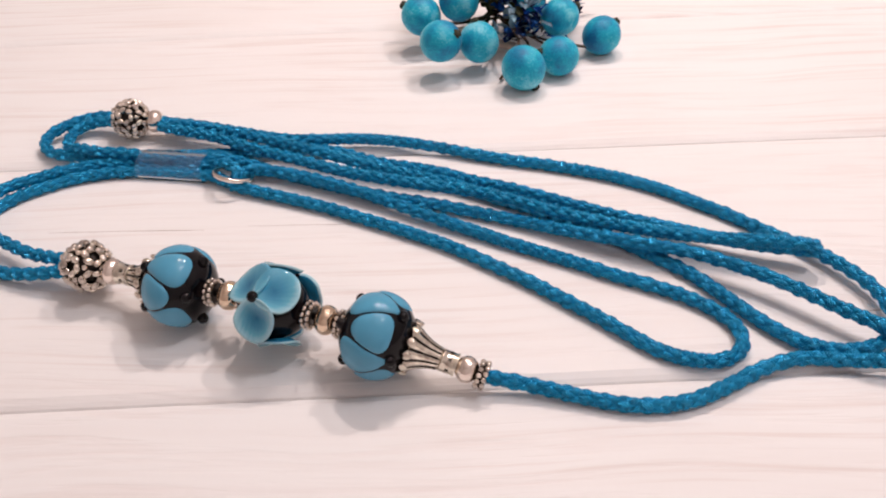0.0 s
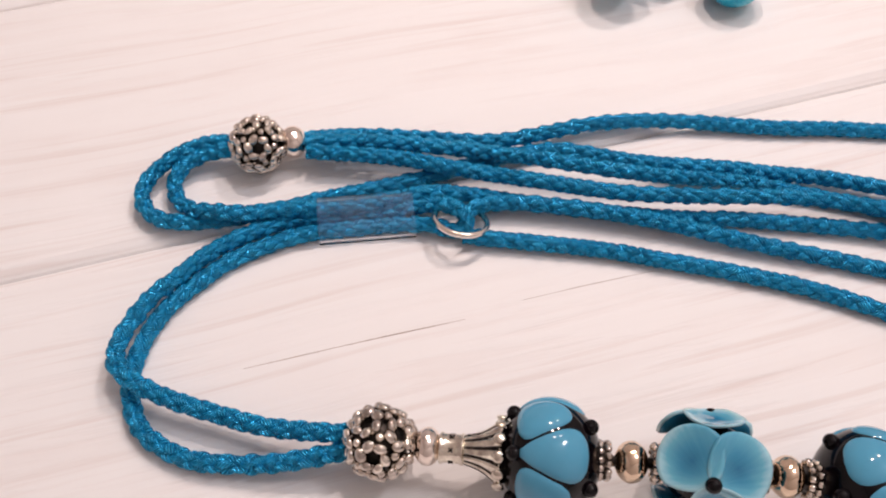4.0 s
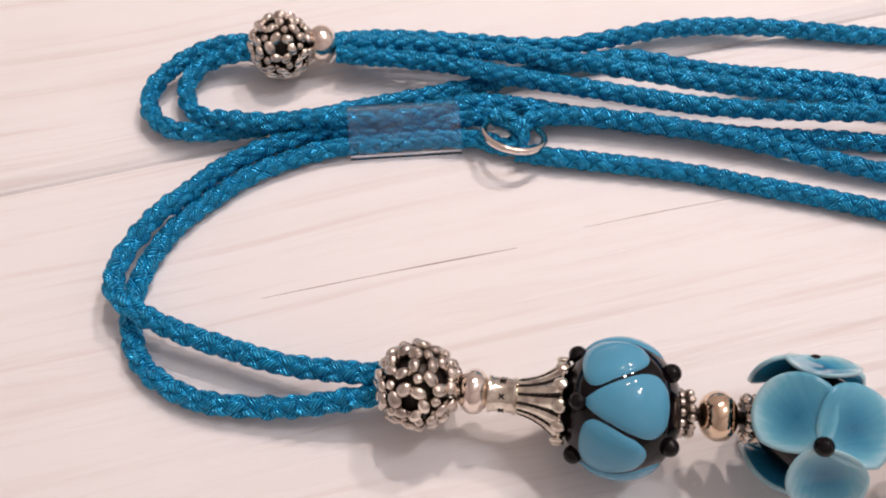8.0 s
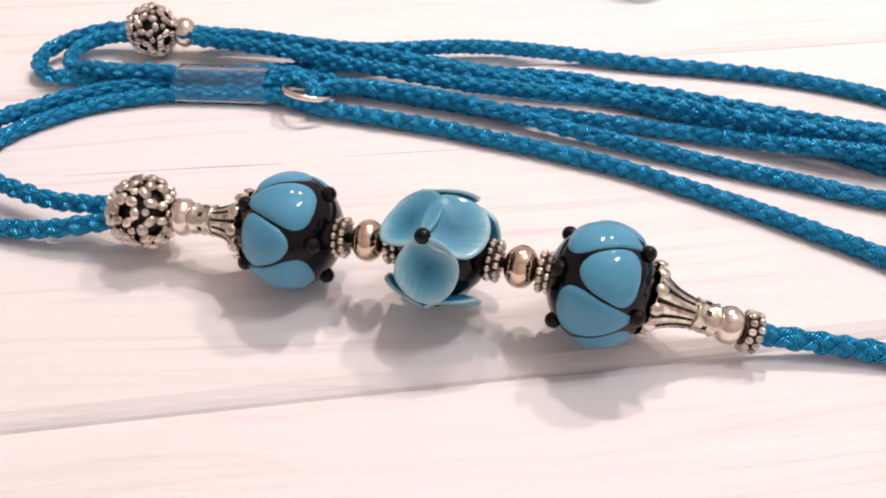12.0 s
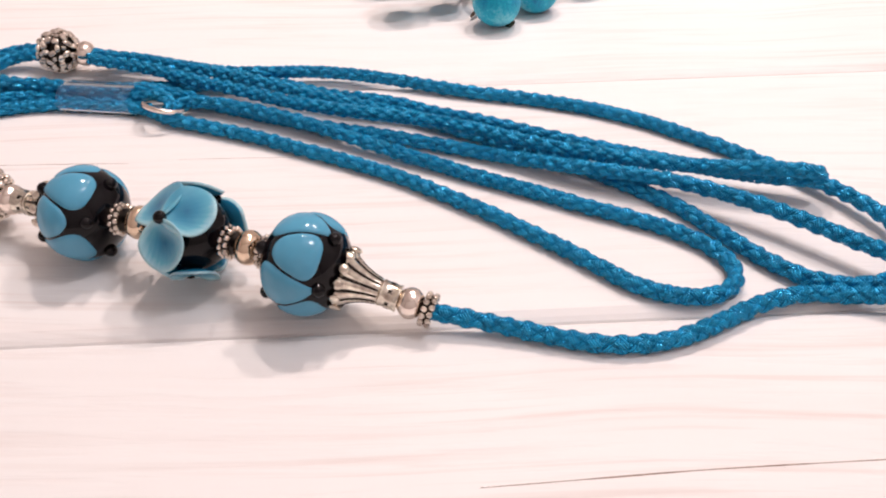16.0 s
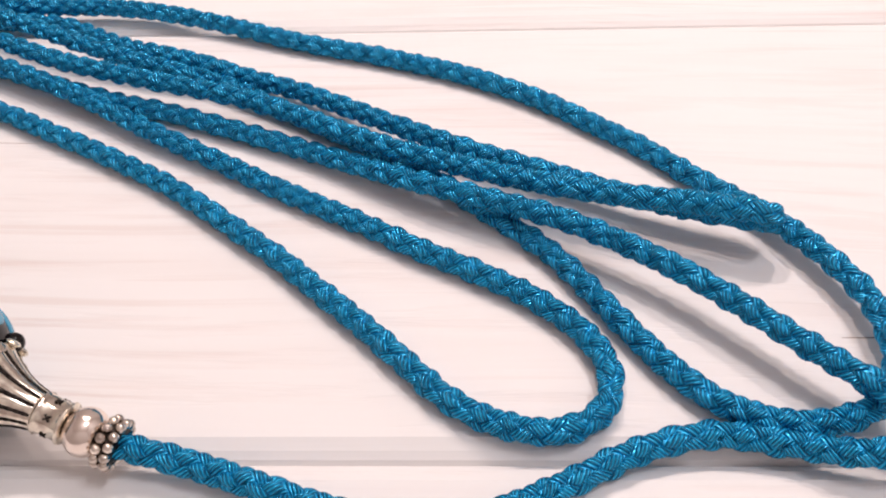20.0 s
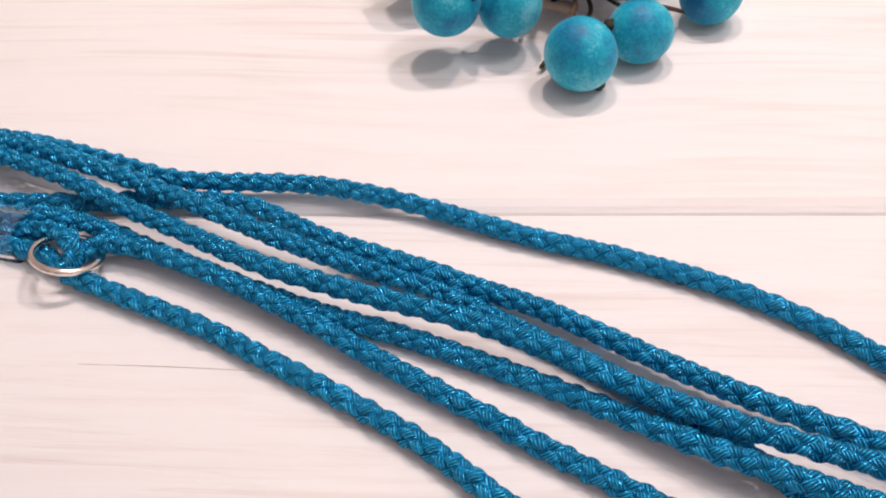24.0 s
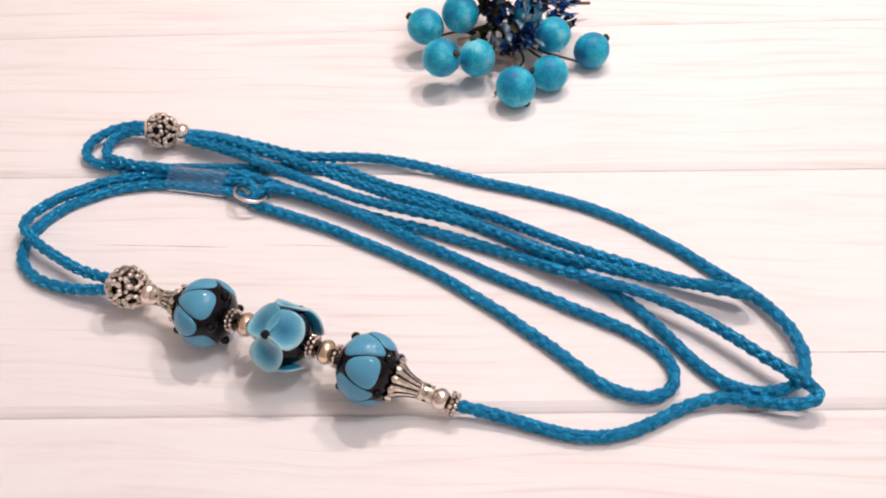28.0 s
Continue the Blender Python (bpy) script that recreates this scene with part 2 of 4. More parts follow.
def braid(name, points, parent, label="", turn=0.0, radius=R_CORD):
    """One cord of eight plump strands plaited over and under, along points in centimetres."""
    line, s = smooth_line(points, 0.0165)
    tan = np.gradient(line, axis=0)
    tan /= np.linalg.norm(tan, axis=1)[:, None]
    side = np.cross(tan[0], (0, 0, 1.0))
    side /= np.linalg.norm(side)
    sides = []
    for v in tan:
        side = side - (side @ v) * v
        side /= np.linalg.norm(side)
        sides.append(side)
    sides = np.array(sides)
    ups = np.cross(sides, tan)
    n = 56
    th = np.arange(n + 1) / n * 2 * math.pi
    ss, tt = np.meshgrid(s, th, indexing="ij")
    # the plait turns slowly and its stitches are not quite even
    phase = 4 * (tt + turn + 0.30 * np.sin(ss * 0.37 + turn * 5) + 0.12 * np.sin(ss * 1.3 + turn)) / (2 * math.pi)
    wob = ss / PITCH + 0.10 * np.sin(ss * 1.9 + turn) + 0.06 * np.sin(ss * 5.3 + 2 * turn)
    u, v = phase + wob, phase - wob
    over = (np.floor(u) + np.floor(v)) % 2 == 0
    across = np.where(over, u % 1, v % 1)
    along = np.where(over, v % 1, u % 1)
    arch = np.sin(np.pi * across) ** 0.6
    lift = 0.48 + 0.52 * np.sin(np.pi * along) ** 0.5
    plump = 1 + 0.05 * np.sin(np.floor(u) * 12.9 + np.floor(v) * 78.2)
    r = radius * (0.53 + 0.585 * arch * lift * plump)
    pos = (line[:, None, :] + r[..., None] * (np.cos(tt)[..., None] * sides[:, None] + np.sin(tt)[..., None] * ups[:, None]))[:, :n]
    verts = np.vstack([pos.reshape(-1, 3), line[0], line[-1]]) * CM
    rows = len(s) - 1
    i = np.arange(rows)[:, None] * n
    j = np.arange(n)[None]
    k = (j + 1) % n
    quads = np.stack([i + j, i + k, i + n + k, i + n + j], -1).reshape(-1, 4)
    last = rows * n
    c0, c1 = len(verts) - 2, len(verts) - 1
    ends = [(c0, (q + 1) % n, q) for q in range(n)] + [(c1, last + q, last + (q + 1) % n) for q in range(n)]
    me = bpy.data.meshes.new(name)
    me.from_pydata(verts.tolist(), [], quads.tolist() + ends)
    me.shade_smooth()
    # yarn coordinates, whole within each stitch: across the strand and along it
    mid_u = (u[:-1, :-1] + u[1:, 1:]) / 2
    mid_v = (v[:-1, :-1] + v[1:, 1:]) / 2
    top = (np.floor(mid_u) + np.floor(mid_v)) % 2 == 0

    def corner(grid, mid):
        a, b, c, d = grid[:-1, :-1], grid[:-1, 1:], grid[1:, 1:], grid[1:, :-1]
        return np.stack([a, b, c, d], -1) - np.floor(mid)[..., None]

    cu, cv = corner(u, mid_u), corner(v, mid_v)
    wide = np.where(top[..., None], cu, cv)
    long = np.where(top[..., None], cv, cu)
    flat = np.stack([wide, long], -1).reshape(-1, 2)
    flat = np.vstack([flat, np.zeros((len(ends) * 3, 2))])
    uv = me.uv_layers.new(name="yarn")
    uv.data.foreach_set("uv", flat.ravel())
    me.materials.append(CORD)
    ob = new(name, me)
    ob.parent = parent
    if label:
        ob["label"] = label
    return ob


def thing(name, label, category, place=(0, 0, 0), group="", kind=""):
    ob = new(name)
    ob.location = place
    ob.empty_display_size = 0.01
    return tagged(ob, label, category, group, kind)


# ------------------------------------------------------------------ room
def slab(name, lo, hi, mat):
    bm = bmesh.new()
    box(bm, lo, hi)
    return tagged(link_mesh(name, bm, mat, smooth=False), kind="structure")


FL = -0.75
slab("floor", (-1.4, -1.2, FL - 0.1), (1.4, 1.5, FL), FLOOR)
slab("ceiling", (-1.4, -1.2, 1.65), (1.4, 1.5, 1.75), CEILING)
slab("wall_north", (-1.4, 1.5, FL), (1.4, 1.6, 1.65), WALL)
slab("wall_south", (-1.4, -1.3, FL), (1.4, -1.2, 1.65), WALL)
slab("wall_east", (1.4, -1.3, FL), (1.5, 1.6, 1.65), WALL)
slab("wall_west", (-1.5, -1.3, FL), (-1.4, 1.6, 1.65), WALL)

# ------------------------------------------------------------------ table
BOARD = 0.0915
# joints that show: place at x = 0 and slant
JOINTS = {-1: (-0.0595, 0.035), 0: (0.0318, 0.0244), 1: (0.1155, 0.036)}


def joint(k, x):
    y, slant = JOINTS.get(k, (0.0318 + BOARD * k - (0.008 if k > 0 else 0), 0.03))
    return y + slant * x


table = thing("table", "white-painted plank table with fine grain and open joints", "table", (0, 0, FL))
FRAME = plain("table_frame_paint", (0.75, 0.72, 0.70), 0.5, 0, 0.06, 40)


def table_boards():
    # section of a board: shallow eased edges that meet at the joints
    ease = [(0.0, -0.0019), (0.0004, -0.0012), (0.0013, -0.0006), (0.0028, 0.0)]
    for k in range(-4, 7):
        bm = bmesh.new()
        ends = []
        for x in (-0.62, 0.62):
            lo, hi = joint(k, x), joint(k + 1, x)
            section = [(lo, -0.018)] + [(lo + y, z) for y, z in ease] + [(hi - y, z) for y, z in ease[::-1]] + [(hi, -0.018)]
            ends.append([bm.verts.new((x, y, z)) for y, z in section])
        n = len(ends[0])
        for q in range(n):
            bm.faces.new((ends[0][q], ends[1][q], ends[1][(q + 1) % n], ends[0][(q + 1) % n]))
        bm.faces.new(ends[0])
        bm.faces.new(ends[1][::-1])
        bmesh.ops.recalc_face_normals(bm, faces=bm.faces[:])
        link_mesh("plank", bm, WOOD, table, smooth=False).location = (0, 0, -FL)
    for x in (-0.55, 0.55):
        bm = bmesh.new()
        box(bm, (x - 0.04, -0.33, -0.05), (x + 0.04, 0.65, -0.0182))
        part("batten", bm, FRAME, table).location = (0, 0, -FL)
        for y in (-0.28, 0.58):
            bm = bmesh.new()
            box(bm, (x - 0.03, y - 0.03, 0), (x + 0.03, y + 0.03, -FL - 0.05))
            bmesh.ops.bevel(bm, geom=bm.edges[:], offset=0.004, segments=2, affect="EDGES")
            part("leg", bm, FRAME, table)


table_boards()

# ------------------------------------------------------------------ the lead
lead = thing("dog_show_lead", "bright blue braided nylon show lead with glass beads, laid in loops", "dog lead")

# cord runs in centimetres
SLIP = [(-6.05, 1.40, 0.20), (-5.66, 1.23, 0.20), (-4.85, 0.91, 0.19), (-4.06, 0.60, 0.18), (-3.27, 0.26, 0.17), (-2.51, -0.14, 0.165),
        (-1.74, -0.53, 0.165), (-0.99, -0.94, 0.165), (-0.25, -1.37, 0.165), (0.45, -1.86, 0.165), (1.13, -2.38, 0.165), (1.78, -2.88, 0.165),
        (2.39, -3.42, 0.165), (3.03, -3.98, 0.165), (3.65, -4.57, 0.165), (4.28, -5.15, 0.165), (4.90, -5.45, 0.165), (5.55, -5.51, 0.165),
        (6.05, -5.20, 0.165), (6.16, -4.65, 0.165), (5.91, -4.11, 0.165), (5.27, -3.52, 0.165), (4.51, -3.07, 0.165), (3.72, -2.67, 0.165),
        (2.95, -2.23, 0.165), (2.16, -1.81, 0.165), (1.37, -1.39, 0.17), (0.60, -0.95, 0.19), (-0.19, -0.53, 0.22)]
SLIP_END = [(-0.19, -0.53, 0.22), (-0.97, -0.10, 0.25), (-1.74, 0.36, 0.28), (-2.52, 0.78, 0.32), (-3.32, 1.18, 0.34), (-4.13, 1.54, 0.34),
            (-4.96, 1.84, 0.33), (-5.60, 1.93, 0.30), (-6.0, 1.75, 0.20)]
OUTER = [(-8.58, 4.48, 0.42), (-8.2, 4.48, 0.38), (-7.53, 4.40, 0.32), (-6.80, 4.22, 0.28), (-5.77, 3.86, 0.28), (-5.1, 3.60, 0.30), (-4.48, 3.46, 0.32),
         (-3.60, 3.45, 0.31), (-2.72, 3.46, 0.29), (-1.84, 3.37, 0.26), (-0.97, 3.17, 0.23), (-0.13, 2.90, 0.21), (0.70, 2.60, 0.19),
         (1.54, 2.33, 0.17), (2.39, 2.10, 0.165), (3.22, 1.82, 0.165), (4.04, 1.51, 0.165), (4.83, 1.12, 0.165), (5.57, 0.66, 0.165),
         (6.25, 0.12, 0.165), (6.94, -0.43, 0.165), (7.57, -1.05, 0.165), (8.20, -1.65, 0.19), (8.69, -2.24, 0.27), (9.10, -2.84, 0.31),
         (9.41, -3.50, 0.34), (9.53, -4.21, 0.35)]
UNDER = [(9.53, -4.21, 0.35), (9.39, -4.85, 0.32), (8.95, -5.22, 0.26), (8.23, -5.36, 0.22), (7.51, -5.15, 0.20), (6.94, -4.65, 0.18),
         (6.46, -4.02, 0.165), (6.00, -3.35, 0.165), (5.51, -2.70, 0.165), (5.01, -2.23, 0.165), (4.45, -1.75, 0.165), (3.75, -1.15, 0.165),
         (2.50, -0.30, 0.165), (1.10, 0.52, 0.17), (-0.09, 1.17, 0.25)]
INNER = [(-0.09, 1.17, 0.25), (-0.92, 1.39, 0.33), (-1.72, 1.64, 0.39), (-2.52, 1.92, 0.46), (-3.30, 2.26, 0.50), (-4.06, 2.62, 0.52),
         (-4.83, 2.97, 0.53), (-5.61, 3.31, 0.53), (-6.40, 3.63, 0.53), (-7.18, 3.94, 0.53), (-8.03, 4.17, 0.53), (-8.60, 4.33, 0.54)]
FOLD = [(-8.60, 4.06, 0.53), (-8.3, 3.93, 0.53), (-7.54, 3.66, 0.53), (-6.72, 3.32, 0.53), (-5.94, 2.90, 0.53), (-5.16, 2.48, 0.54),
        (-4.34, 2.09, 0.54), (-3.56, 1.70, 0.54), (-2.75, 1.33, 0.54), (-1.90, 1.04, 0.54), (-1.06, 0.78, 0.54), (-0.21, 0.55, 0.54),
        (0.64, 0.27, 0.55), (1.47, -0.09, 0.55), (2.24, -0.50, 0.55), (3.04, -0.89, 0.55), (3.86, -1.22, 0.56), (4.71, -1.51, 0.56),
        (5.56, -1.78, 0.59), (6.43, -2.05, 0.66), (7.28, -2.24, 0.73), (7.95, -2.41, 0.77), (8.25, -2.48, 0.77), (8.42, -2.46, 0.65),
        (8.34, -2.36, 0.50), (8.0, -2.20, 0.42), (7.28, -1.97, 0.37)]
BACK = [(7.28, -1.97, 0.37), (6.43, -1.65, 0.35), (5.34, -1.15, 0.33), (4.51, -0.81, 0.34), (3.70, -0.43, 0.34), (2.92, 0.0, 0.32),
        (2.15, 0.45, 0.29), (1.37, 0.88, 0.26), (0.53, 1.20, 0.27), (-0.34, 1.48, 0.38), (-1.18, 1.80, 0.36), (-1.94, 2.20, 0.24),
        (-2.71, 2.66, 0.18), (-3.46, 3.05, 0.165), (-4.6, 3.16, 0.165), (-6.24, 3.05, 0.165), (-7.74, 3.02, 0.17), (-8.58, 3.02, 0.18),
        (-9.21, 2.97, 0.19), (-10.02, 2.95, 0.21), (-10.72, 3.01, 0.22), (-11.30, 3.12, 0.23), (-11.78, 3.36, 0.25), (-11.99, 3.80, 0.28),
        (-11.9, 4.20, 0.32), (-11.62, 4.49, 0.37)]
BACK_END = [(-11.62, 4.49, 0.37), (-11.12, 4.75, 0.43), (-10.58, 4.83, 0.48), (-9.9, 4.68, 0.54)]
HANDLE = [(-9.9, 4.48, 0.48), (-10.61, 4.62, 0.40), (-11.05, 4.50, 0.34), (-11.30, 4.22, 0.28), (-11.32, 3.75, 0.24), (-11.1, 3.36, 0.30),
          (-10.7, 3.05, 0.48), (-10.03, 2.80, 0.50), (-9.22, 2.72, 0.48), (-8.61, 2.62, 0.43), (-7.76, 2.48, 0.42), (-7.08, 2.46, 0.42),
          (-6.43, 2.45, 0.40), (-5.66, 2.30, 0.26), (-4.91, 2.02, 0.17), (-3.8, 1.52, 0.165), (-2.48, 0.97, 0.165), (-1.59, 0.65, 0.165),
          (-0.73, 0.40, 0.165), (0.08, 0.10, 0.17), (0.89, -0.22, 0.18), (1.69, -0.56, 0.20), (2.47, -0.94, 0.26), (3.23, -1.35, 0.36),
          (4.01, -1.72, 0.45), (4.81, -2.05, 0.50), (5.62, -2.38, 0.52), (6.37, -2.80, 0.53)]
TAIL = [(6.37, -2.80, 0.53), (7.09, -3.29, 0.53), (7.75, -3.86, 0.54), (8.38, -4.45, 0.55), (9.02, -5.03, 0.57), (9.38, -5.38, 0.57),
        (9.50, -5.64, 0.54), (9.25, -5.80, 0.48), (8.72, -5.80, 0.36), (8.0, -5.60, 0.20), (7.24, -5.50, 0.17), (6.40, -5.74, 0.165),
        (5.65, -6.15, 0.165), (4.88, -6.53, 0.165), (4.20, -6.69, 0.165), (3.50, -6.68, 0.165), (2.90, -6.55, 0.17), (2.26, -6.36, 0.19),
        (1.46, -6.15, 0.25), (0.50, -5.97, 0.36)]
NECK_A = [(-6.5, 2.15, 0.40), (-7.2, 2.30, 0.26), (-8.23, 2.47, 0.20), (-9.14, 2.62, 0.22), (-9.76, 2.54, 0.26), (-10.38, 2.38, 0.29),
          (-10.98, 2.10, 0.33), (-11.48, 1.75, 0.36), (-11.97, 1.42, 0.39), (-12.34, 0.99, 0.42), (-12.60, 0.56, 0.46), (-12.68, 0.10, 0.48),
          (-12.45, -0.27, 0.50), (-11.91, -0.74, 0.46), (-11.15, -1.24, 0.44), (-10.39, -1.71, 0.48), (-9.64, -2.06, 0.60), (-8.9, -2.36, 0.72)]
NECK_B = [(-6.5, 1.75, 0.26), (-7.2, 1.98, 0.20), (-8.31, 2.16, 0.18), (-9.11, 2.25, 0.17), (-9.82, 2.17, 0.165), (-10.53, 1.99, 0.165),
          (-11.14, 1.67, 0.165), (-11.74, 1.27, 0.165), (-12.10, 0.86, 0.165), (-12.34, 0.46, 0.165), (-12.52, -0.05, 0.165), (-12.54, -0.55, 0.165),
          (-12.43, -1.05, 0.165), (-12.12, -1.47, 0.165), (-11.68, -1.83, 0.18), (-11.05, -2.10, 0.22), (-10.35, -2.32, 0.33), (-9.72, -2.44, 0.46),
          (-8.9, -2.55, 0.62)]
RUNS = (SLIP, SLIP_END, OUTER, UNDER, INNER, FOLD, BACK, BACK_END, HANDLE, TAIL, NECK_A, NECK_B)
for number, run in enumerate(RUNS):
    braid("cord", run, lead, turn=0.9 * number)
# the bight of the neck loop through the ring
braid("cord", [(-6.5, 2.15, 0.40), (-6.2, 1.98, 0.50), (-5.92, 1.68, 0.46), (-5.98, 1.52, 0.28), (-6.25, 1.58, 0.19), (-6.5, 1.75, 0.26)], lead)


def along(a, b, t=0.0):
    """A pose at t centimetres from a towards b with its z axis on that line."""
    a, b = Vector(a), Vector(b)
    q = (b - a).to_track_quat("Z", "Y").to_matrix().to_4x4()
    return Matrix.Translation((a + (b - a).normalized() * t) * CM) @ q @ Matrix.Diagonal((CM, CM, CM, 1))


BALL = (-8.61, -2.60, 0.76)
BEAD_1 = (-6.12, -3.64, 0.98)
BEAD_2 = (-3.82, -4.47, 1.08)
BEAD_3 = (-1.62, -5.38, 1.00)
CAP_END = (0.60, -6.02, 0.38)
TOP_BALL = (-9.54, 4.42, 0.60)
TOP_PAIR = (-8.75, 4.36, 0.53)


def granules(bm, m, r, size, n, h, twist=0.0):
    for k in range(n):
        a = 2 * math.pi * (k + twist) / n
        ball(bm, (r * math.cos(a), r * math.sin(a), h), size, m, 8, 6)


def icosahedron_sites():
    bm = bmesh.new()
    bmesh.ops.create_icosphere(bm, subdivisions=1, radius=1)
    corners = [v.co.normalized() for v in bm.verts]
    middles = [f.calc_center_median().normalized() for f in bm.faces]
    bm.free()
    return corners, middles


def filigree_bead(centre, end, r):
    """A cast ball of small rings of granules round dark hollows, with granules set between the rings."""
    m = along(centre, end) @ pose(0, 0, 0, 24, 10, 35)
    holder = part("filigree_bead", shaped_ball(m, r * 0.80), DARK_SILVER, lead, "silver ball of granulated rings, blackened in the hollows")
    corners, middles = icosahedron_sites()
    for c in corners:
        q = m @ c.to_track_quat("Z", "Y").to_matrix().to_4x4()
        bm = bmesh.new()
        torus(bm, q @ Matrix.Translation((0, 0, r * 0.84)), r * 0.31, r * 0.10, 28, 8)
        for k in range(6):
            turn = q @ pose(0, 0, 0, 0, 0, 60 * k + 140 * c.x)
            size = r * (0.170 + 0.018 * math.sin(7 * k + 5 * c.y))
            ball(bm, (0, 0, 0), size, turn @ Matrix.Translation((r * 0.335, 0, r * 0.91)) @ pose(0, 0, 0, 0, -14, 30), 10, 8, (0.95, 1.25, 0.75))
        part("rosette", bm, TARNISHED, holder)
    for c in middles:
        q = m @ c.to_track_quat("Z", "Y").to_matrix().to_4x4()
        bm = bmesh.new()
        ball(bm, (0, 0, r * 0.93), r * 0.135, q, 10, 8)
        part("granule", bm, TARNISHED, holder)


def shaped_ball(m, r, squash=(1, 1, 1), seg=28, rings=18):
    bm = bmesh.new()
    ball(bm, (0, 0, 0), r, m, seg, rings, squash)
    return bm


def round_bead(a, b, t, r, mat, label, flat=0.88):
    m = along(a, b, t)
    bm = bmesh.new()
    prof = [(0.10, -0.955 * flat * r)] + [(r * math.cos(x), flat * r * math.sin(x)) for x in np.linspace(-1.25, 1.25, 15)] + [(0.10, 0.955 * flat * r)]
    lathe(bm, prof, m, 28)
    return part("round_bead", bm, mat, lead, label)


def spacer(a, b, t, r, label="silver granulated spacer ring"):
    """Two rows of granules round a flat ring."""
    m = along(a, b, t)
    bm = bmesh.new()
    lathe(bm, [(r * 0.45, -0.085), (r * 0.84, -0.085), (r * 0.88, 0), (r * 0.84, 0.085), (r * 0.45, 0.085)], m, 24)
    ob = part("spacer", bm, DARK_SILVER, lead, label)
    for row, h in ((0.0, -0.06), (0.5, 0.06)):
        bm = bmesh.new()
        granules(bm, m, r * 0.92, 0.062, 13, h, row)
        part("granule_row", bm, TARNISHED, ob)
    return ob


def band(a, b, t, length, r):
    """A short collar with rims and a cross-cut pattern."""
    m = along(a, b, t)
    bm = bmesh.new()
    h = length / 2

    def cut(angle, rad, z):
        return rad * (1 - 0.05 * abs(math.sin(4 * angle)) * (abs(z) < h * 0.6))

    lathe(bm, [(r * 0.7, -h), (r * 1.06, -h), (r * 1.1, -h * 0.86), (r * 1.0, -h * 0.72), (r * 1.02, -h * 0.3), (r * 0.98, 0), (r * 1.02, h * 0.3),
               (r * 1.0, h * 0.72), (r * 1.1, h * 0.86), (r * 1.06, h), (r * 0.7, h)], m, 48, cut)
    ob = part("collar", bm, SILVER, lead, "bright silver collar with cross-cut pattern")
    bm = bmesh.new()
    for k in range(6):
        for tilt in (45, -45):
            q = m @ pose(0, 0, 0, 0, 0, 60 * k) @ Matrix.Translation((r * 1.01, 0, 0)) @ pose(0, 0, 0, tilt)
            bmesh.ops.create_cube(bm, size=1, matrix=q @ Matrix.Diagonal((0.012, 0.020, 0.095, 1)))
    part("groove", bm, DARK_SILVER, ob)
    return ob


def cone_cap(a, b, t, length, r0, r1):
    """A fluted flower cap that widens from a collar to the bead."""
    m = along(a, b, t)
    n = 12
    prof, k = [], 13
    for i in range(k):
        x = i / (k - 1)
        prof.append((r0 + (r1 - r0) * (0.25 * x + 0.75 * x ** 2.2), length * x))
    for i in range(k - 1, -1, -3):
        x = i / (k - 1)
        prof.append(((r0 + (r1 - r0) * (0.25 * x + 0.75 * x ** 2.2)) - 0.035, length * x))

    def flute(angle, rad, z):
        x = z / length
        return rad * (1 + (0.04 + 0.16 * x) * (abs(math.cos(n / 2 * angle)) ** 0.6 - 0.55))

    bm = bmesh.new()
    lathe(bm, prof, m, 120, flute)
    ob = part("cone_cap", bm, SILVER, lead, "fluted silver cone cap shaped like a flower")
    for k in range(n):
        q = m @ pose(0, 0, 0, 0, 0, 360 * (k + 0.5) / n)
        bm = bmesh.new()
        pts = [(r0 * 0.98 + (r1 - r0) * (0.25 * x + 0.75 * x ** 2.2), x * length) for x in np.linspace(0.06, 0.93, 9)]
        for (ra, za), (rb, zb) in zip(pts, pts[1:]):
            v = Vector((rb - ra, 0, zb - za))
            rot = v.to_track_quat("Z", "Y").to_matrix().to_4x4()
            bmesh.ops.create_cone(bm, segments=6, radius1=0.018, radius2=0.026, depth=v.length * 1.1, cap_ends=True,
                                  matrix=q @ Matrix.Translation(((ra + rb) / 2, 0, (za + zb) / 2)) @ rot)
        part("dark_flute", bm, DARK_SILVER, ob)
    for k in range(n):
        q = m @ pose(0, 0, 0, 0, 0, 360 * k / n)
        bm = bmesh.new()
        ball(bm, (r1 * 1.04, 0, length * 0.95), 0.070, q, 12, 8, (0.6, 1.35, 1.4))
        part("petal_tip", bm, SILVER, ob)
    return ob


def on_bead(lat, ang, a, b, lift=0.0):
    """A point of an oblate bead: lat towards its axis, ang round it."""
    return Vector(((b + lift) * math.cos(lat) * math.cos(ang), (b + lift) * math.cos(lat) * math.sin(ang), (a + lift) * math.sin(lat)))


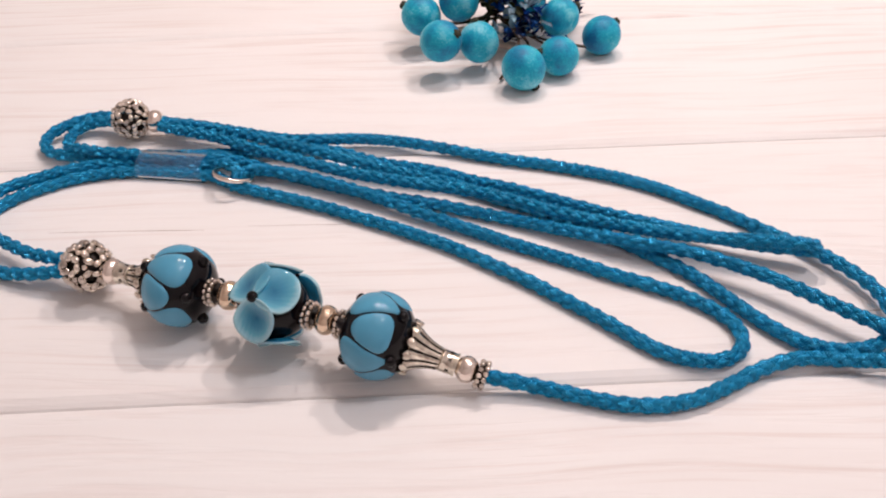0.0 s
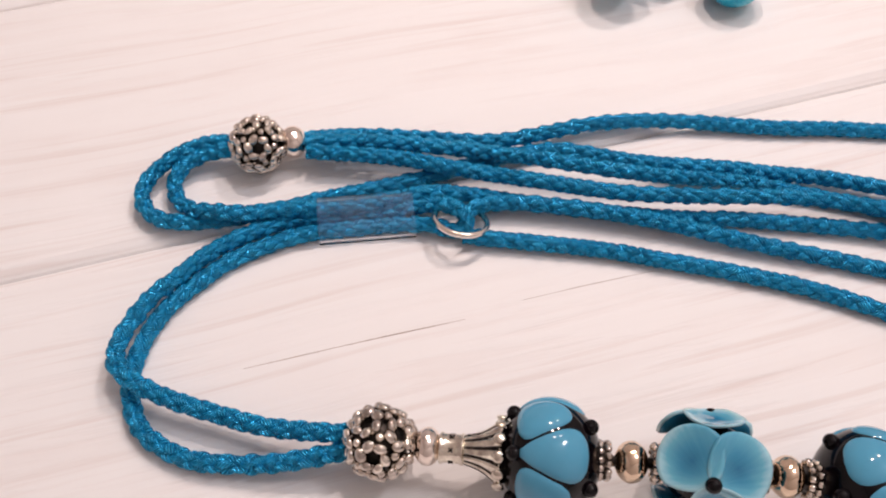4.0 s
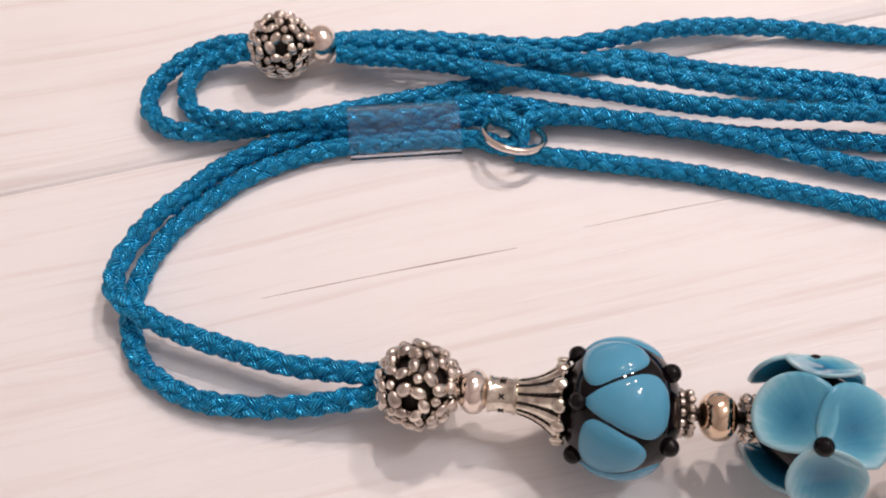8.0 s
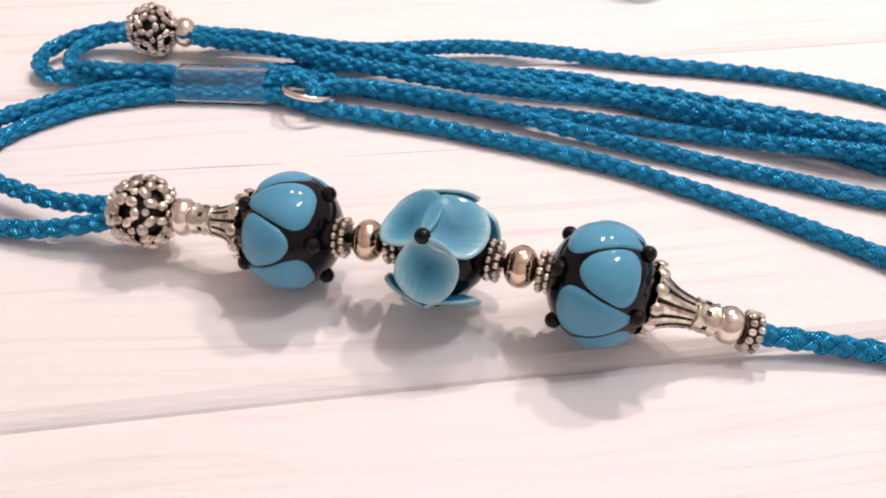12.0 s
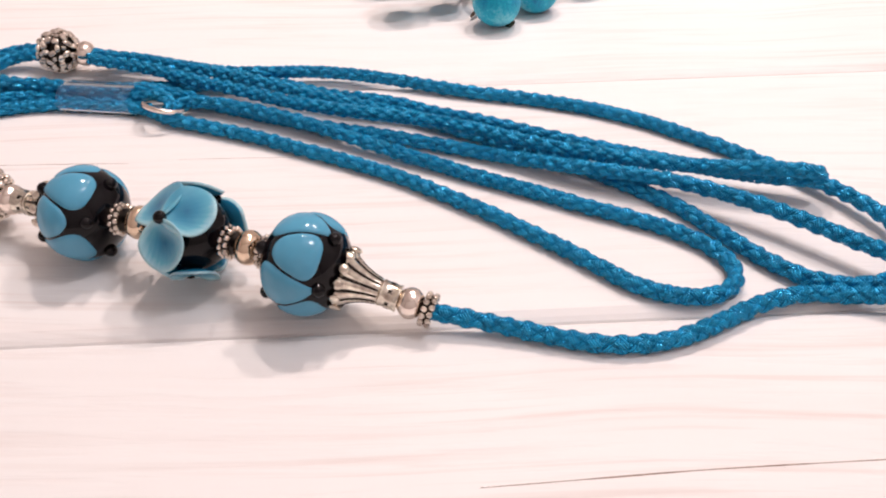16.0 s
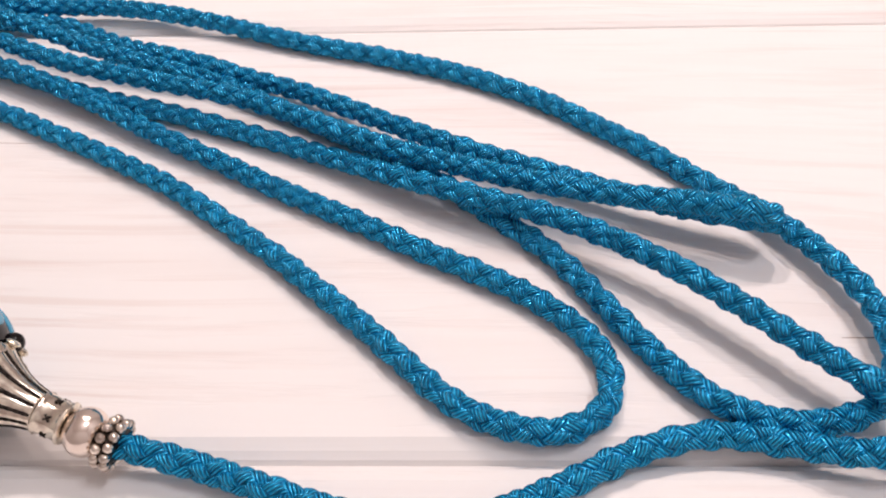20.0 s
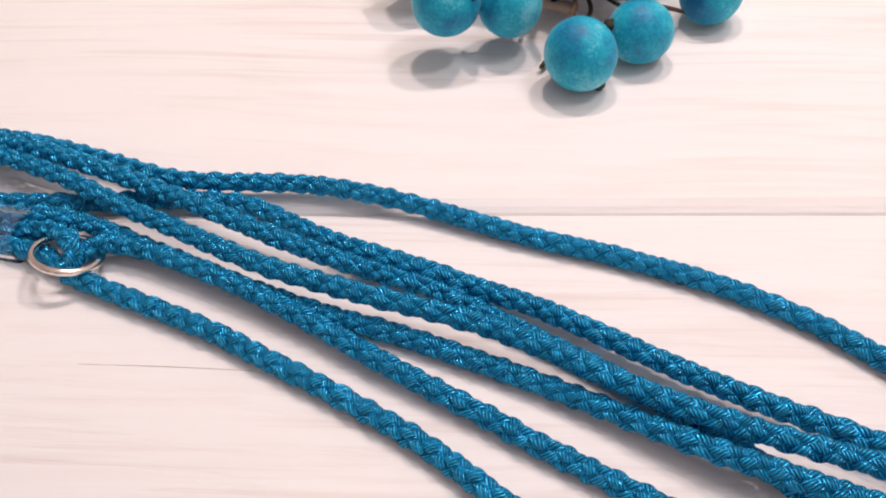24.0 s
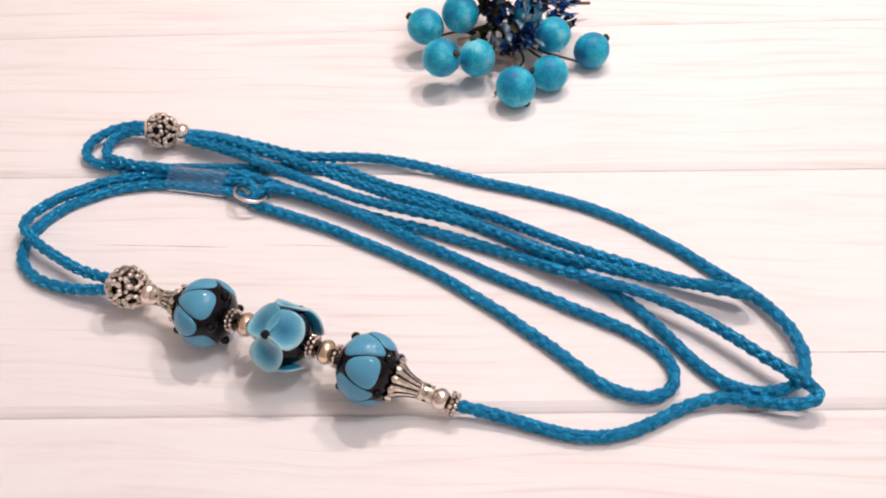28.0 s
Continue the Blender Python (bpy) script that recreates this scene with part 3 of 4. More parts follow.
def spot_patch(m, a, b, centre, sign, half=0.70, apex=-42, narrow=0.16):
    """One raised tear-shaped spot of turquoise glass: narrow at one end of the bead, wide at the other."""
    bm = bmesh.new()
    nu, nv, grid = 20, 16, []
    for i in range(nu + 1):
        x = i / nu
        lat = sign * radians(apex + (44 - apex) * x)
        # tear outline: narrow at the start, rounded at the wide end
        w = half * (narrow + (1 - narrow) * x) * math.sqrt(max(0.0, 1 - max(0.0, (x - 0.58) / 0.42) ** 2.6)) * math.sqrt(max(0.0, 1 - max(0.0, (0.25 - x) / 0.25) ** 2))
        row = []
        for j in range(nv + 1):
            y = -1 + 2 * j / nv
            edge = (1 - abs(y) ** 3) * min(1, 6 * x, 6 * (1 - x)) if 0 < x < 1 else 0
            row.append(bm.verts.new(m @ on_bead(lat, centre + y * w * 0.965, a, b, -0.012 + 0.05 * max(0, edge) ** 0.5)))
        grid.append(row)
    for i in range(nu):
        for j in range(nv):
            bm.faces.new((grid[i][j], grid[i][j + 1], grid[i + 1][j + 1], grid[i + 1][j]))
    bmesh.ops.remove_doubles(bm, verts=bm.verts[:], dist=1e-6)
    bmesh.ops.recalc_face_normals(bm, faces=bm.faces[:])
    return bm


def spotted_bead(centre, ahead, first, label, short):
    """Black glass with eight turquoise spots in a zigzag ring and small black dots at their corners. first: the angle of the first near-end dot."""
    a, b = 0.80, 0.90
    m = along(centre, ahead)
    # x of the bead's own frame lies level, pointing to the far side of the table
    axis = (Vector(ahead) - Vector(centre)).normalized()
    level = Vector((0, 0, 1)).cross(axis).normalized()
    up = axis.cross(level)
    rot = Matrix((level, up, axis)).transposed().to_4x4()
    if rot.determinant() < 0:
        rot = Matrix((level, -up, axis)).transposed().to_4x4()
    m = Matrix.Translation(Vector(centre) * CM) @ rot @ Matrix.Diagonal((CM, CM, CM, 1))
    bm = bmesh.new()
    ball(bm, (0, 0, 0), 1, m, 40, 28, (b, b, a))
    ob = part("glass_bead", bm, BLACK_GLASS, lead, label)
    size = {True: (0.72, -22, 0.30), False: (0.72, -42, 0.16)}
    for k in range(4):
        near, far = radians(first + 90 * k), radians(first + 45 + 90 * k)
        part("spot", spot_patch(m, a, b, near, 1, *size[short == 1]), TURQUOISE, ob)
        part("spot", spot_patch(m, a, b, far, -1, *size[short == -1]), TURQUOISE, ob)
        for ang, lat in ((near, radians(-45)), (far, radians(45))):
            bm = bmesh.new()
            ball(bm, on_bead(lat, ang, a, b, 0.02), 0.125, m, 14, 10)
            part("dot", bm, BLACK_GLASS, ob)
    return ob


def petal_material():
    m, nt, p = material("petal_glass")
    uv = node(nt, "ShaderNodeUVMap")
    uv.uv_map = "petal"
    sep = node(nt, "ShaderNodeSeparateXYZ")
    nt.links.new(uv.outputs[0], sep.inputs[0])
    tc = node(nt, "ShaderNodeTexCoord")
    n1 = node(nt, "ShaderNodeTexNoise", scale=350, detail=3)
    nt.links.new(tc.outputs["Object"], n1.inputs["Vector"])
    add = node(nt, "ShaderNodeMath")
    add.operation = "MULTIPLY_ADD"
    nt.links.new(n1.outputs[0], add.inputs[0])
    add.inputs[1].default_value = 0.16
    nt.links.new(sep.outputs[0], add.inputs[2])
    # streaks that fan out from the flower's middle
    fan = node(nt, "ShaderNodeMapping")
    fan.inputs["Scale"].default_value = (0.8, 9.0, 1)
    nt.links.new(uv.outputs[0], fan.inputs["Vector"])
    n2 = node(nt, "ShaderNodeTexNoise", scale=1.6, detail=3)
    nt.links.new(fan.outputs[0], n2.inputs["Vector"])
    streak = node(nt, "ShaderNodeMath")
    streak.operation = "MULTIPLY_ADD"
    nt.links.new(n2.outputs[0], streak.inputs[0])
    streak.inputs[1].default_value = 0.17
    nt.links.new(add.outputs[0], streak.inputs[2])
    nt.links.new(ramp(nt, streak.outputs[0], [(0.16, (0.012, 0.15, 0.29)), (0.42, (0.035, 0.25, 0.41)), (0.68, (0.11, 0.39, 0.53)), (0.88, (0.36, 0.62, 0.70))]),
                 p.inputs["Base Color"])
    p.inputs["Roughness"].default_value = 0.08
    p.inputs["Coat Weight"].default_value = 0.5
    p.inputs["Subsurface Weight"].default_value = 0.15
    p.inputs["Subsurface Radius"].default_value = (0.001, 0.002, 0.003)
    return m


PETAL = petal_material()
BACK_GLASS = plain("deep_teal_glass", (0.025, 0.25, 0.45), 0.08, 0, 0.1, 200, 0, 0.5)


def petal(frame_m, direction, ob, seed, small=False, mate=0):
    """A cupped glass petal with a thick rounded rim. mate: the side (1 or -1) on which it melts into the next petal."""
    big, thick = (0.48 if small else 0.51), 0.055
    d = radians(direction)
    bm = bmesh.new()
    uv = bm.loops.layers.uv.new("petal")
    lean, face = radians(30), radians(24)
    out = Vector((math.cos(d), math.sin(d), 0))
    mid = Vector((0, 0, 0.84)) * math.cos(lean) + out * 0.84 * math.sin(lean)
    nor = (out * math.sin(face) + Vector((0, 0, 1)) * math.cos(face)).normalized()
    tx = (out - nor * out.dot(nor)).normalized()
    ty = nor.cross(tx)
    nr, na = 10, 36
    rows, value = [], {}

    def place(rho, phi, side):
        u = rho / big
        ruffle = 0.025 * math.sin(3 * phi + seed) * u * u
        melt = max(0.0, mate * math.sin(phi)) * u * u
        z = (0.15 if small else 0.09) * u ** 2.4 * (1 - 0.5 * max(0.0, -math.cos(phi))) + ruffle - 0.05 - (0.0 if small else 0.10) * u * u * max(0.0, math.cos(phi)) + side * thick * (0.5 if u < 0.97 else 0.25) - 0.10 * melt
        stretch = 1.0 + 0.06 * math.cos(phi)
        wide = (1.0 if small else 1.06) * (1 - (0.1 if small else 0.3) * u * max(0.0, -math.cos(phi)))
        return mid + tx * (rho * stretch * math.cos(phi)) + ty * (rho * wide * math.sin(phi)) + nor * z

    for side in (1, -1):
        for i in range(nr + 1):
            rho = big * (i / nr if side > 0 else 1 - i / nr)
            row = []
            for k in range(na):
                v = bm.verts.new(frame_m @ place(max(rho, 0.004), 2 * math.pi * k / na, side))
                phi = 2 * math.pi * k / na
                value[v] = (0.75 * rho / big * (1 - 0.45 * max(0.0, mate * math.sin(phi)) * rho / big), math.atan2(rho * math.sin(phi), rho * math.cos(phi) + big * 1.1))
                row.append(v)
            rows.append(row)
    for index, (ra, rb) in enumerate(zip(rows, rows[1:])):
        for k in range(na):
            bm.faces.new((ra[k], ra[(k + 1) % na], rb[(k + 1) % na], rb[k])).material_index = int(index > nr)
    for f in bm.faces:
        for lp in f.loops:
            lp[uv].uv = value[lp.vert]
    bmesh.ops.recalc_face_normals(bm, faces=bm.faces[:])
    part("petal", bm, PETAL, ob).data.materials.append(BACK_GLASS)


def hugging_petal(frame_m, direction, ob, seed, lean, wide, long):
    """A glass petal that hugs the bead, with a raised rounded rim. lean: degrees from the flower's middle to the petal's."""
    thick = 0.075
    d = radians(direction)
    bm = bmesh.new()
    uv = bm.loops.layers.uv.new("petal")
    out = Vector((math.cos(d), math.sin(d), 0))
    top = Vector((0, 0, 1))
    axis = top.cross(out)
    nr, na = 10, 40
    rows, value = [], {}

    def place(u, phi, side):
        # angles over the bead, towards the petal's tip and across it
        tip = radians(lean) + u * long * math.cos(phi)
        over = u * wide * math.sin(phi) * (1 - 0.34 * u * max(0.0, -math.cos(phi)))
        way = Matrix.Rotation(tip, 3, axis) @ (top * math.cos(over) + axis * math.sin(over))
        cup = 0.22 * u ** 2.6 * (1 - 0.45 * max(0.0, -math.cos(phi))) + 0.022 * math.sin(3 * phi + seed) * u * u
        return way * (0.735 + cup + side * thick * (0.5 if u < 0.97 else 0.40))

    for side in (1, -1):
        for i in range(nr + 1):
            u = i / nr if side > 0 else 1 - i / nr
            row = []
            for k in range(na):
                phi = 2 * math.pi * k / na
                v = bm.verts.new(frame_m @ place(max(u, 0.008), phi, side))
                value[v] = (0.75 * u, math.atan2(u * math.sin(phi), u * math.cos(phi) + 1.1))
                row.append(v)
            rows.append(row)
    for index, (ra, rb) in enumerate(zip(rows, rows[1:])):
        for k in range(na):
            bm.faces.new((ra[k], ra[(k + 1) % na], rb[(k + 1) % na], rb[k])).material_index = int(index > nr)
    for f in bm.faces:
        for lp in f.loops:
            lp[uv].uv = value[lp.vert]
    bmesh.ops.recalc_face_normals(bm, faces=bm.faces[:])
    part("petal", bm, PETAL, ob).data.materials.append(BACK_GLASS)


def flower_bead(centre, ahead):
    axis = (Vector(ahead) - Vector(centre)).normalized()
    level = Vector((0, 0, 1)).cross(axis).normalized()
    up = axis.cross(level)
    a, b = 0.72, 0.70
    m = Matrix.Translation(Vector(centre) * CM) @ Matrix((level, up, axis)).transposed().to_4x4() @ Matrix.Diagonal((CM, CM, CM, 1))
    bm = bmesh.new()
    ball(bm, (0, 0, 0), 1, m, 36, 24, (b, b, a))
    ob = part("glass_bead", bm, BLACK_GLASS, lead, "black glass bead covered in cupped sky-blue glass flowers")
    zup = 1 if up.z > 0 else -1
    for k, base in enumerate((130, 246, 16)):
        ang = radians(base)
        n = (level * -1 if level.y < 0 else level) * math.cos(ang) + up * zup * math.sin(ang)
        # flower frame: x along the strand, z outward
        y = n.cross(axis)
        f = Matrix.Translation(Vector(centre) * CM) @ Matrix((axis, y, n)).transposed().to_4x4() @ Matrix.Diagonal((CM, CM, CM, 1))
        if k == 0:
            f = f @ pose(0, 0, 0, 0, -10, 0)
        for q, direction in enumerate((-74, 36, 142)):
            turn = direction if y.z > 0 or k else direction + 180
            if k:
                hugging_petal(f, turn + 120, ob, q * 2.1 + k, 31, 0.50, 0.50)
            else:
                petal(f, turn, ob, q * 2.1, q == 0, (0, 1, -1)[q])
        bm = bmesh.new()
        ball(bm, (0, 0, 0.80 if k else 0.93), 0.125, f, 14, 10, (1, 1, 0.9))
        part("flower_centre", bm, BLACK_GLASS, ob)
    return ob


filigree_bead(BALL, BEAD_1, 0.57)
filigree_bead(TOP_BALL, TOP_PAIR, 0.55)
round_bead(BALL, BEAD_1, 0.77, 0.31, BRIGHT, "polished silver round bead", 0.74)
round_bead(TOP_BALL, TOP_PAIR, 0.71, 0.33, BRIGHT, "polished silver round bead", 0.88)
band(BALL, BEAD_1, 1.16, 0.38, 0.235)
cone_cap(BALL, BEAD_1, 1.34, 0.62, 0.22, 0.53)
spotted_bead(BEAD_1, BEAD_2, 20, "black glass bead with raised turquoise spots and black dots", -1)
flower_bead(BEAD_2, BEAD_3)
spotted_bead(BEAD_3, (0.56, -6.26, 1.0), 38, "black glass bead with raised turquoise spots and black dots", 1)
for a, b in ((BEAD_1, BEAD_2), (BEAD_2, BEAD_3)):
    gap = (Vector(b) - Vector(a)).length
    left = 0.82 if a == BEAD_1 else 0.78
    spacer(a, b, left, 0.29)
    round_bead(a, b, gap / 2 + (0.03 if a == BEAD_1 else 0.0), 0.33, GOLD, "pale gold round bead with a mirror finish", 0.80)
    spacer(a, b, gap - (0.78 if a == BEAD_1 else 0.82), 0.29)
cone_cap(CAP_END, BEAD_3, 0.98, 0.72, 0.22, 0.54)
band(CAP_END, BEAD_3, 0.82, 0.34, 0.235)
round_bead(CAP_END, BEAD_3, 0.43, 0.29, BRIGHT, "polished silver round bead")
spacer(CAP_END, BEAD_3, 0.10, 0.29)


# the beading wire that all of them are strung on
for a, b in ((BALL, BEAD_1), (BEAD_1, BEAD_2), (BEAD_2, BEAD_3), (BEAD_3, CAP_END)):
    bm = bmesh.new()
    lathe(bm, [(0.085, 0.0), (0.085, (Vector(b) - Vector(a)).length)], along(a, b), 12)
    part("beading_wire", bm, DARK_SILVER, lead)


# the steel ring and the clear sleeve
def steel_ring():
    bm = bmesh.new()
    m = Matrix.Translation((-6.03 * CM, 1.62 * CM, 0.39 * CM)) @ pose(0, 0, 0, -17, 14, 0) @ Matrix.Diagonal((CM, CM, CM, 1))
    torus(bm, m, 0.52, 0.062, 56, 12)
    part("ring", bm, BRIGHT, lead, "polished steel ring")


def sleeve_material():
    """Thin clear plastic: light passes straight through, with a slight milkiness and a hard gloss."""
    m, nt, p = material("clear_plastic")
    p.inputs["Base Color"].default_value = (0.88, 0.90, 0.93, 1)
    p.inputs["Roughness"].default_value = 0.6
    clear = node(nt, "ShaderNodeBsdfTransparent")
    clear.inputs[0].default_value = (0.985, 0.99, 1.0, 1)
    tc = node(nt, "ShaderNodeTexCoord")
    n1 = node(nt, "ShaderNodeTexNoise", scale=500, detail=3)
    nt.links.new(tc.outputs["Object"], n1.inputs["Vector"])
    mix = node(nt, "ShaderNodeMixShader")
    nt.links.new(ramp(nt, n1.outputs[0], [(0.3, (0.012, 0.012, 0.012)), (0.75, (0.035, 0.035, 0.035))]), mix.inputs[0])
    nt.links.new(clear.outputs[0], mix.inputs[1])
    nt.links.new(p.outputs[0], mix.inputs[2])
    gloss = node(nt, "ShaderNodeBsdfGlossy")
    gloss.inputs["Roughness"].default_value = 0.08
    fresnel = node(nt, "ShaderNodeFresnel")
    fresnel.inputs[0].default_value = 1.10
    top = node(nt, "ShaderNodeMixShader")
    nt.links.new(fresnel.outputs[0], top.inputs[0])
    nt.links.new(mix.outputs[0], top.inputs[1])
    nt.links.new(gloss.outputs[0], top.inputs[2])
    nt.links.new(top.outputs[0], nt.nodes["Material Output"].inputs[0])
    return m


def sleeve():
    """A soft oval tube round the two cords of the neck loop."""
    a, b = Vector((-8.71, 2.33, 0.37)), Vector((-6.87, 2.03, 0.37))
    ax = (b - a).normalized()
    side = Vector((0, 0, 1)).cross(ax).normalized()
    up = ax.cross(side)
    bm = bmesh.new()
    n, rings = 40, []
    for wide, high, ends in ((0.49, 0.36, (0, 1)), (0.44, 0.32, (1, 0))):
        for e in ends:
            c = a.lerp(b, e)
            row = []
            for k in range(n):
                t = 2 * math.pi * k / n
                x = math.copysign(abs(math.cos(t)) ** 0.9, math.cos(t)) * wide
                y = math.copysign(abs(math.sin(t)) ** 0.85, math.sin(t)) * high
                row.append(bm.verts.new((c + side * x + up * y) * CM))
            rings.append(row)
    for ra, rb in zip(rings, rings[1:] + rings[:1]):
        for k in range(n):
            bm.faces.new((ra[k], ra[(k + 1) % n], rb[(k + 1) % n], rb[k]))
    bmesh.ops.recalc_face_normals(bm, faces=bm.faces[:])
    rims = [set(row) for row in rings]
    for e in bm.edges:
        e.smooth = not any(e.verts[0] in row and e.verts[1] in row for row in rims)
    ob = part("sleeve", bm, sleeve_material(), lead, "clear plastic sleeve")
    ob.visible_shadow = False


steel_ring()
sleeve()

# ------------------------------------------------------------------ berries
def berry_material():
    m, nt, p = material("sugared_berry")
    tc = node(nt, "ShaderNodeTexCoord")
    n1 = node(nt, "ShaderNodeTexNoise", scale=110, detail=4)
    n2 = node(nt, "ShaderNodeTexNoise", scale=1500, detail=2)
    nt.links.new(tc.outputs["Object"], n1.inputs["Vector"])
    nt.links.new(tc.outputs["Object"], n2.inputs["Vector"])
    mix = node(nt, "ShaderNodeMath")
    mix.operation = "MULTIPLY_ADD"
    nt.links.new(n2.outputs[0], mix.inputs[0])
    mix.inputs[1].default_value = 0.3
    half = node(nt, "ShaderNodeMath")
    half.operation = "MULTIPLY"
    half.inputs[1].default_value = 1.1
    nt.links.new(n1.outputs[0], half.inputs[0])
    nt.links.new(half.outputs[0], mix.inputs[2])
    nt.links.new(ramp(nt, mix.outputs[0], [(0.48, (0.001, 0.13, 0.30)), (0.62, (0.002, 0.27, 0.46)), (0.75, (0.006, 0.42, 0.58)), (0.88, (0.18, 0.60, 0.72))]), p.inputs["Base Color"])
    p.inputs["Roughness"].default_value = 0.5
    p.inputs["Subsurface Weight"].default_value = 0.35
    p.inputs["Subsurface Radius"].default_value = (0.0008, 0.003, 0.004)
    p.inputs["Sheen Weight"].default_value = 0.2
    p.inputs["Sheen Roughness"].default_value = 0.4
    p.inputs["Sheen Tint"].default_value = (0.6, 0.95, 1.0, 1)
    p.inputs["Specular IOR Level"].default_value = 0.35
    bump(nt, p, n2.outputs[0], 0.25, 0.0003)
    return m


BERRY = berry_material()
STEM = plain("brown_wire", (0.10, 0.055, 0.03), 0.6, 0, 0.3, 300)
CALYX = plain("dark_green_calyx", (0.035, 0.035, 0.02), 0.8, 0, 0.4, 600)
PITH = plain("cream_stem_tape", (0.50, 0.36, 0.28), 0.7, 0, 0.2, 300)
TUFT_DARK = plain("dark_blue_tinsel", (0.01, 0.025, 0.12), 0.25, 0.3, 0.4, 400)
TUFT_LIGHT = plain("pale_blue_tinsel", (0.50, 0.70, 0.90), 0.2, 0.3, 0.3, 400)
LEAF = plain("olive_leaf", (0.045, 0.05, 0.015), 0.6, 0, 0.4, 300)
sprig = thing("berry_sprig", "bunch of sugared turquoise artificial berries with blue tinsel flower", "artificial berries")
HUB = Vector((1.55, 10.3, 0.95))


def wire(points, r, mat, name="wire"):
    line, _ = smooth_line(points, 0.12)
    bm = bmesh.new()
    rows = []
    tan = np.gradient(line, axis=0)
    for c, v in zip(line, tan):
        q = Vector(v).to_track_quat("Z", "Y").to_matrix()
        rows.append([bm.verts.new((Vector(c) + q @ Vector((r * math.cos(k), r * math.sin(k), 0))) * CM) for k in (i * math.pi / 3 for i in range(6))])
    for ra, rb in zip(rows, rows[1:]):
        for k in range(6):
            bm.faces.new((ra[k], ra[(k + 1) % 6], rb[(k + 1) % 6], rb[k]))
    bm.faces.new(rows[0][::-1])
    bm.faces.new(rows[-1])
    return part(name, bm, mat, sprig)


# place, radius, direction of the tip, sag of the wire
BERRIES = [((-0.98, 9.61, 1.24), 0.70, (-0.8, 0.25, 0.45), 0.3), ((0.29, 9.81, 1.65), 0.72, (-0.3, 0.5, 0.7), 0.2),
           ((-0.32, 7.62, 1.26), 0.71, (0.62, -0.35, 0.45), -1.0), ((0.91, 7.96, 1.02), 0.69, (-0.2, 0.3, 0.9), -0.2),
           ((2.26, 6.67, 0.73), 0.74, (0.5, -0.1, -0.85), -0.45), ((3.46, 7.58, 0.64), 0.68, (-0.8, -0.2, 0.3), -0.2),
           ((5.02, 8.97, 0.65), 0.68, (0.75, 0.45, 0.5), 0.1), ((3.58, 8.80, 1.42), 0.66, (0.8, 0.3, 0.4), 0.2),
           ((2.66, 10.30, 1.20), 0.66, (0.2, 0.5, 0.8), 0.1)]
for place, full, tip, sag in BERRIES:
    r = full * 0.93
    c, d = Vector(place), Vector(tip).normalized()
    m = Matrix.Translation(c * CM) @ d.to_track_quat("Z", "Y").to_matrix().to_4x4() @ Matrix.Diagonal((CM, CM, CM, 1))
    bm = bmesh.new()
    ball(bm, (0, 0, 0), r, m, 36, 24, (1, 1, 1.04))
    berry = part("berry", bm, BERRY, sprig, "sugared turquoise berry")
    bm = bmesh.new()
    lathe(bm, [(0.02, r * 0.98), (0.11, r * 1.0), (0.13, r * 1.10), (0.09, r * 1.22), (0.02, r * 1.24)], m, 12, lambda a, q, h: q * (1 + 0.25 * math.sin(5 * a)))
    part("calyx", bm, CALYX, berry)
    back = c - d * r * 0.95
    side = Vector((-(HUB - back).y, (HUB - back).x, 0)).normalized() * sag
    mid = (back + HUB) / 2 + side + Vector((0, 0, -0.25))
    mid.z = max(0.1, mid.z)
    wire([back, back.lerp(mid, 0.5) + side * 0.2, mid, HUB], 0.045, STEM)
wire([HUB, (2.6, 8.7, 0.45), (2.0, 7.9, 0.3), (1.55, 7.1, 0.12)], 0.05, STEM)
wire([(0.9, 9.2, 0.55), (1.6, 8.9, 0.50), (2.3, 8.7, 0.42)], 0.13, PITH, "wrapped_stem")
wire([(0.2, 9.35, 0.75), (0.75, 9.5, 0.75), (1.2, 9.9, 0.85)], 0.14, PITH, "wrapped_stem")
wire([HUB, (3.2, 11.6, 0.9), (5.2, 12.2, 0.6)], 0.06, STEM)
dice = random.Random(7)


def blade(mat, name, length, width, up, around, start):
    """A narrow folded tinsel petal from the flower's middle."""
    bm = bmesh.new()
    d = Vector((math.cos(around) * math.cos(up), math.sin(around) * math.cos(up), math.sin(up)))
    s = d.cross(Vector((0, 0, 1))).normalized()
    n = s.cross(d)
    rows = []
    for k in range(6):
        x = k / 5
        w = width * (math.sin(math.pi * (0.12 + 0.88 * x) ** 0.8) * 0.9 + 0.03)
        c = start + d * (length * x) - Vector((0, 0, 0.21 * length * x * x))
        rows.append([bm.verts.new((c - s * w + n * 0.35 * w) * CM), bm.verts.new(c * CM), bm.verts.new((c + s * w + n * 0.35 * w) * CM)])
    for ra, rb in zip(rows, rows[1:]):
        for k in (0, 1):
            bm.faces.new((ra[k], ra[k + 1], rb[k + 1], rb[k]))
    bmesh.ops.solidify(bm, geom=bm.faces[:], thickness=0.025 * CM)
    part(name, bm, mat, sprig)


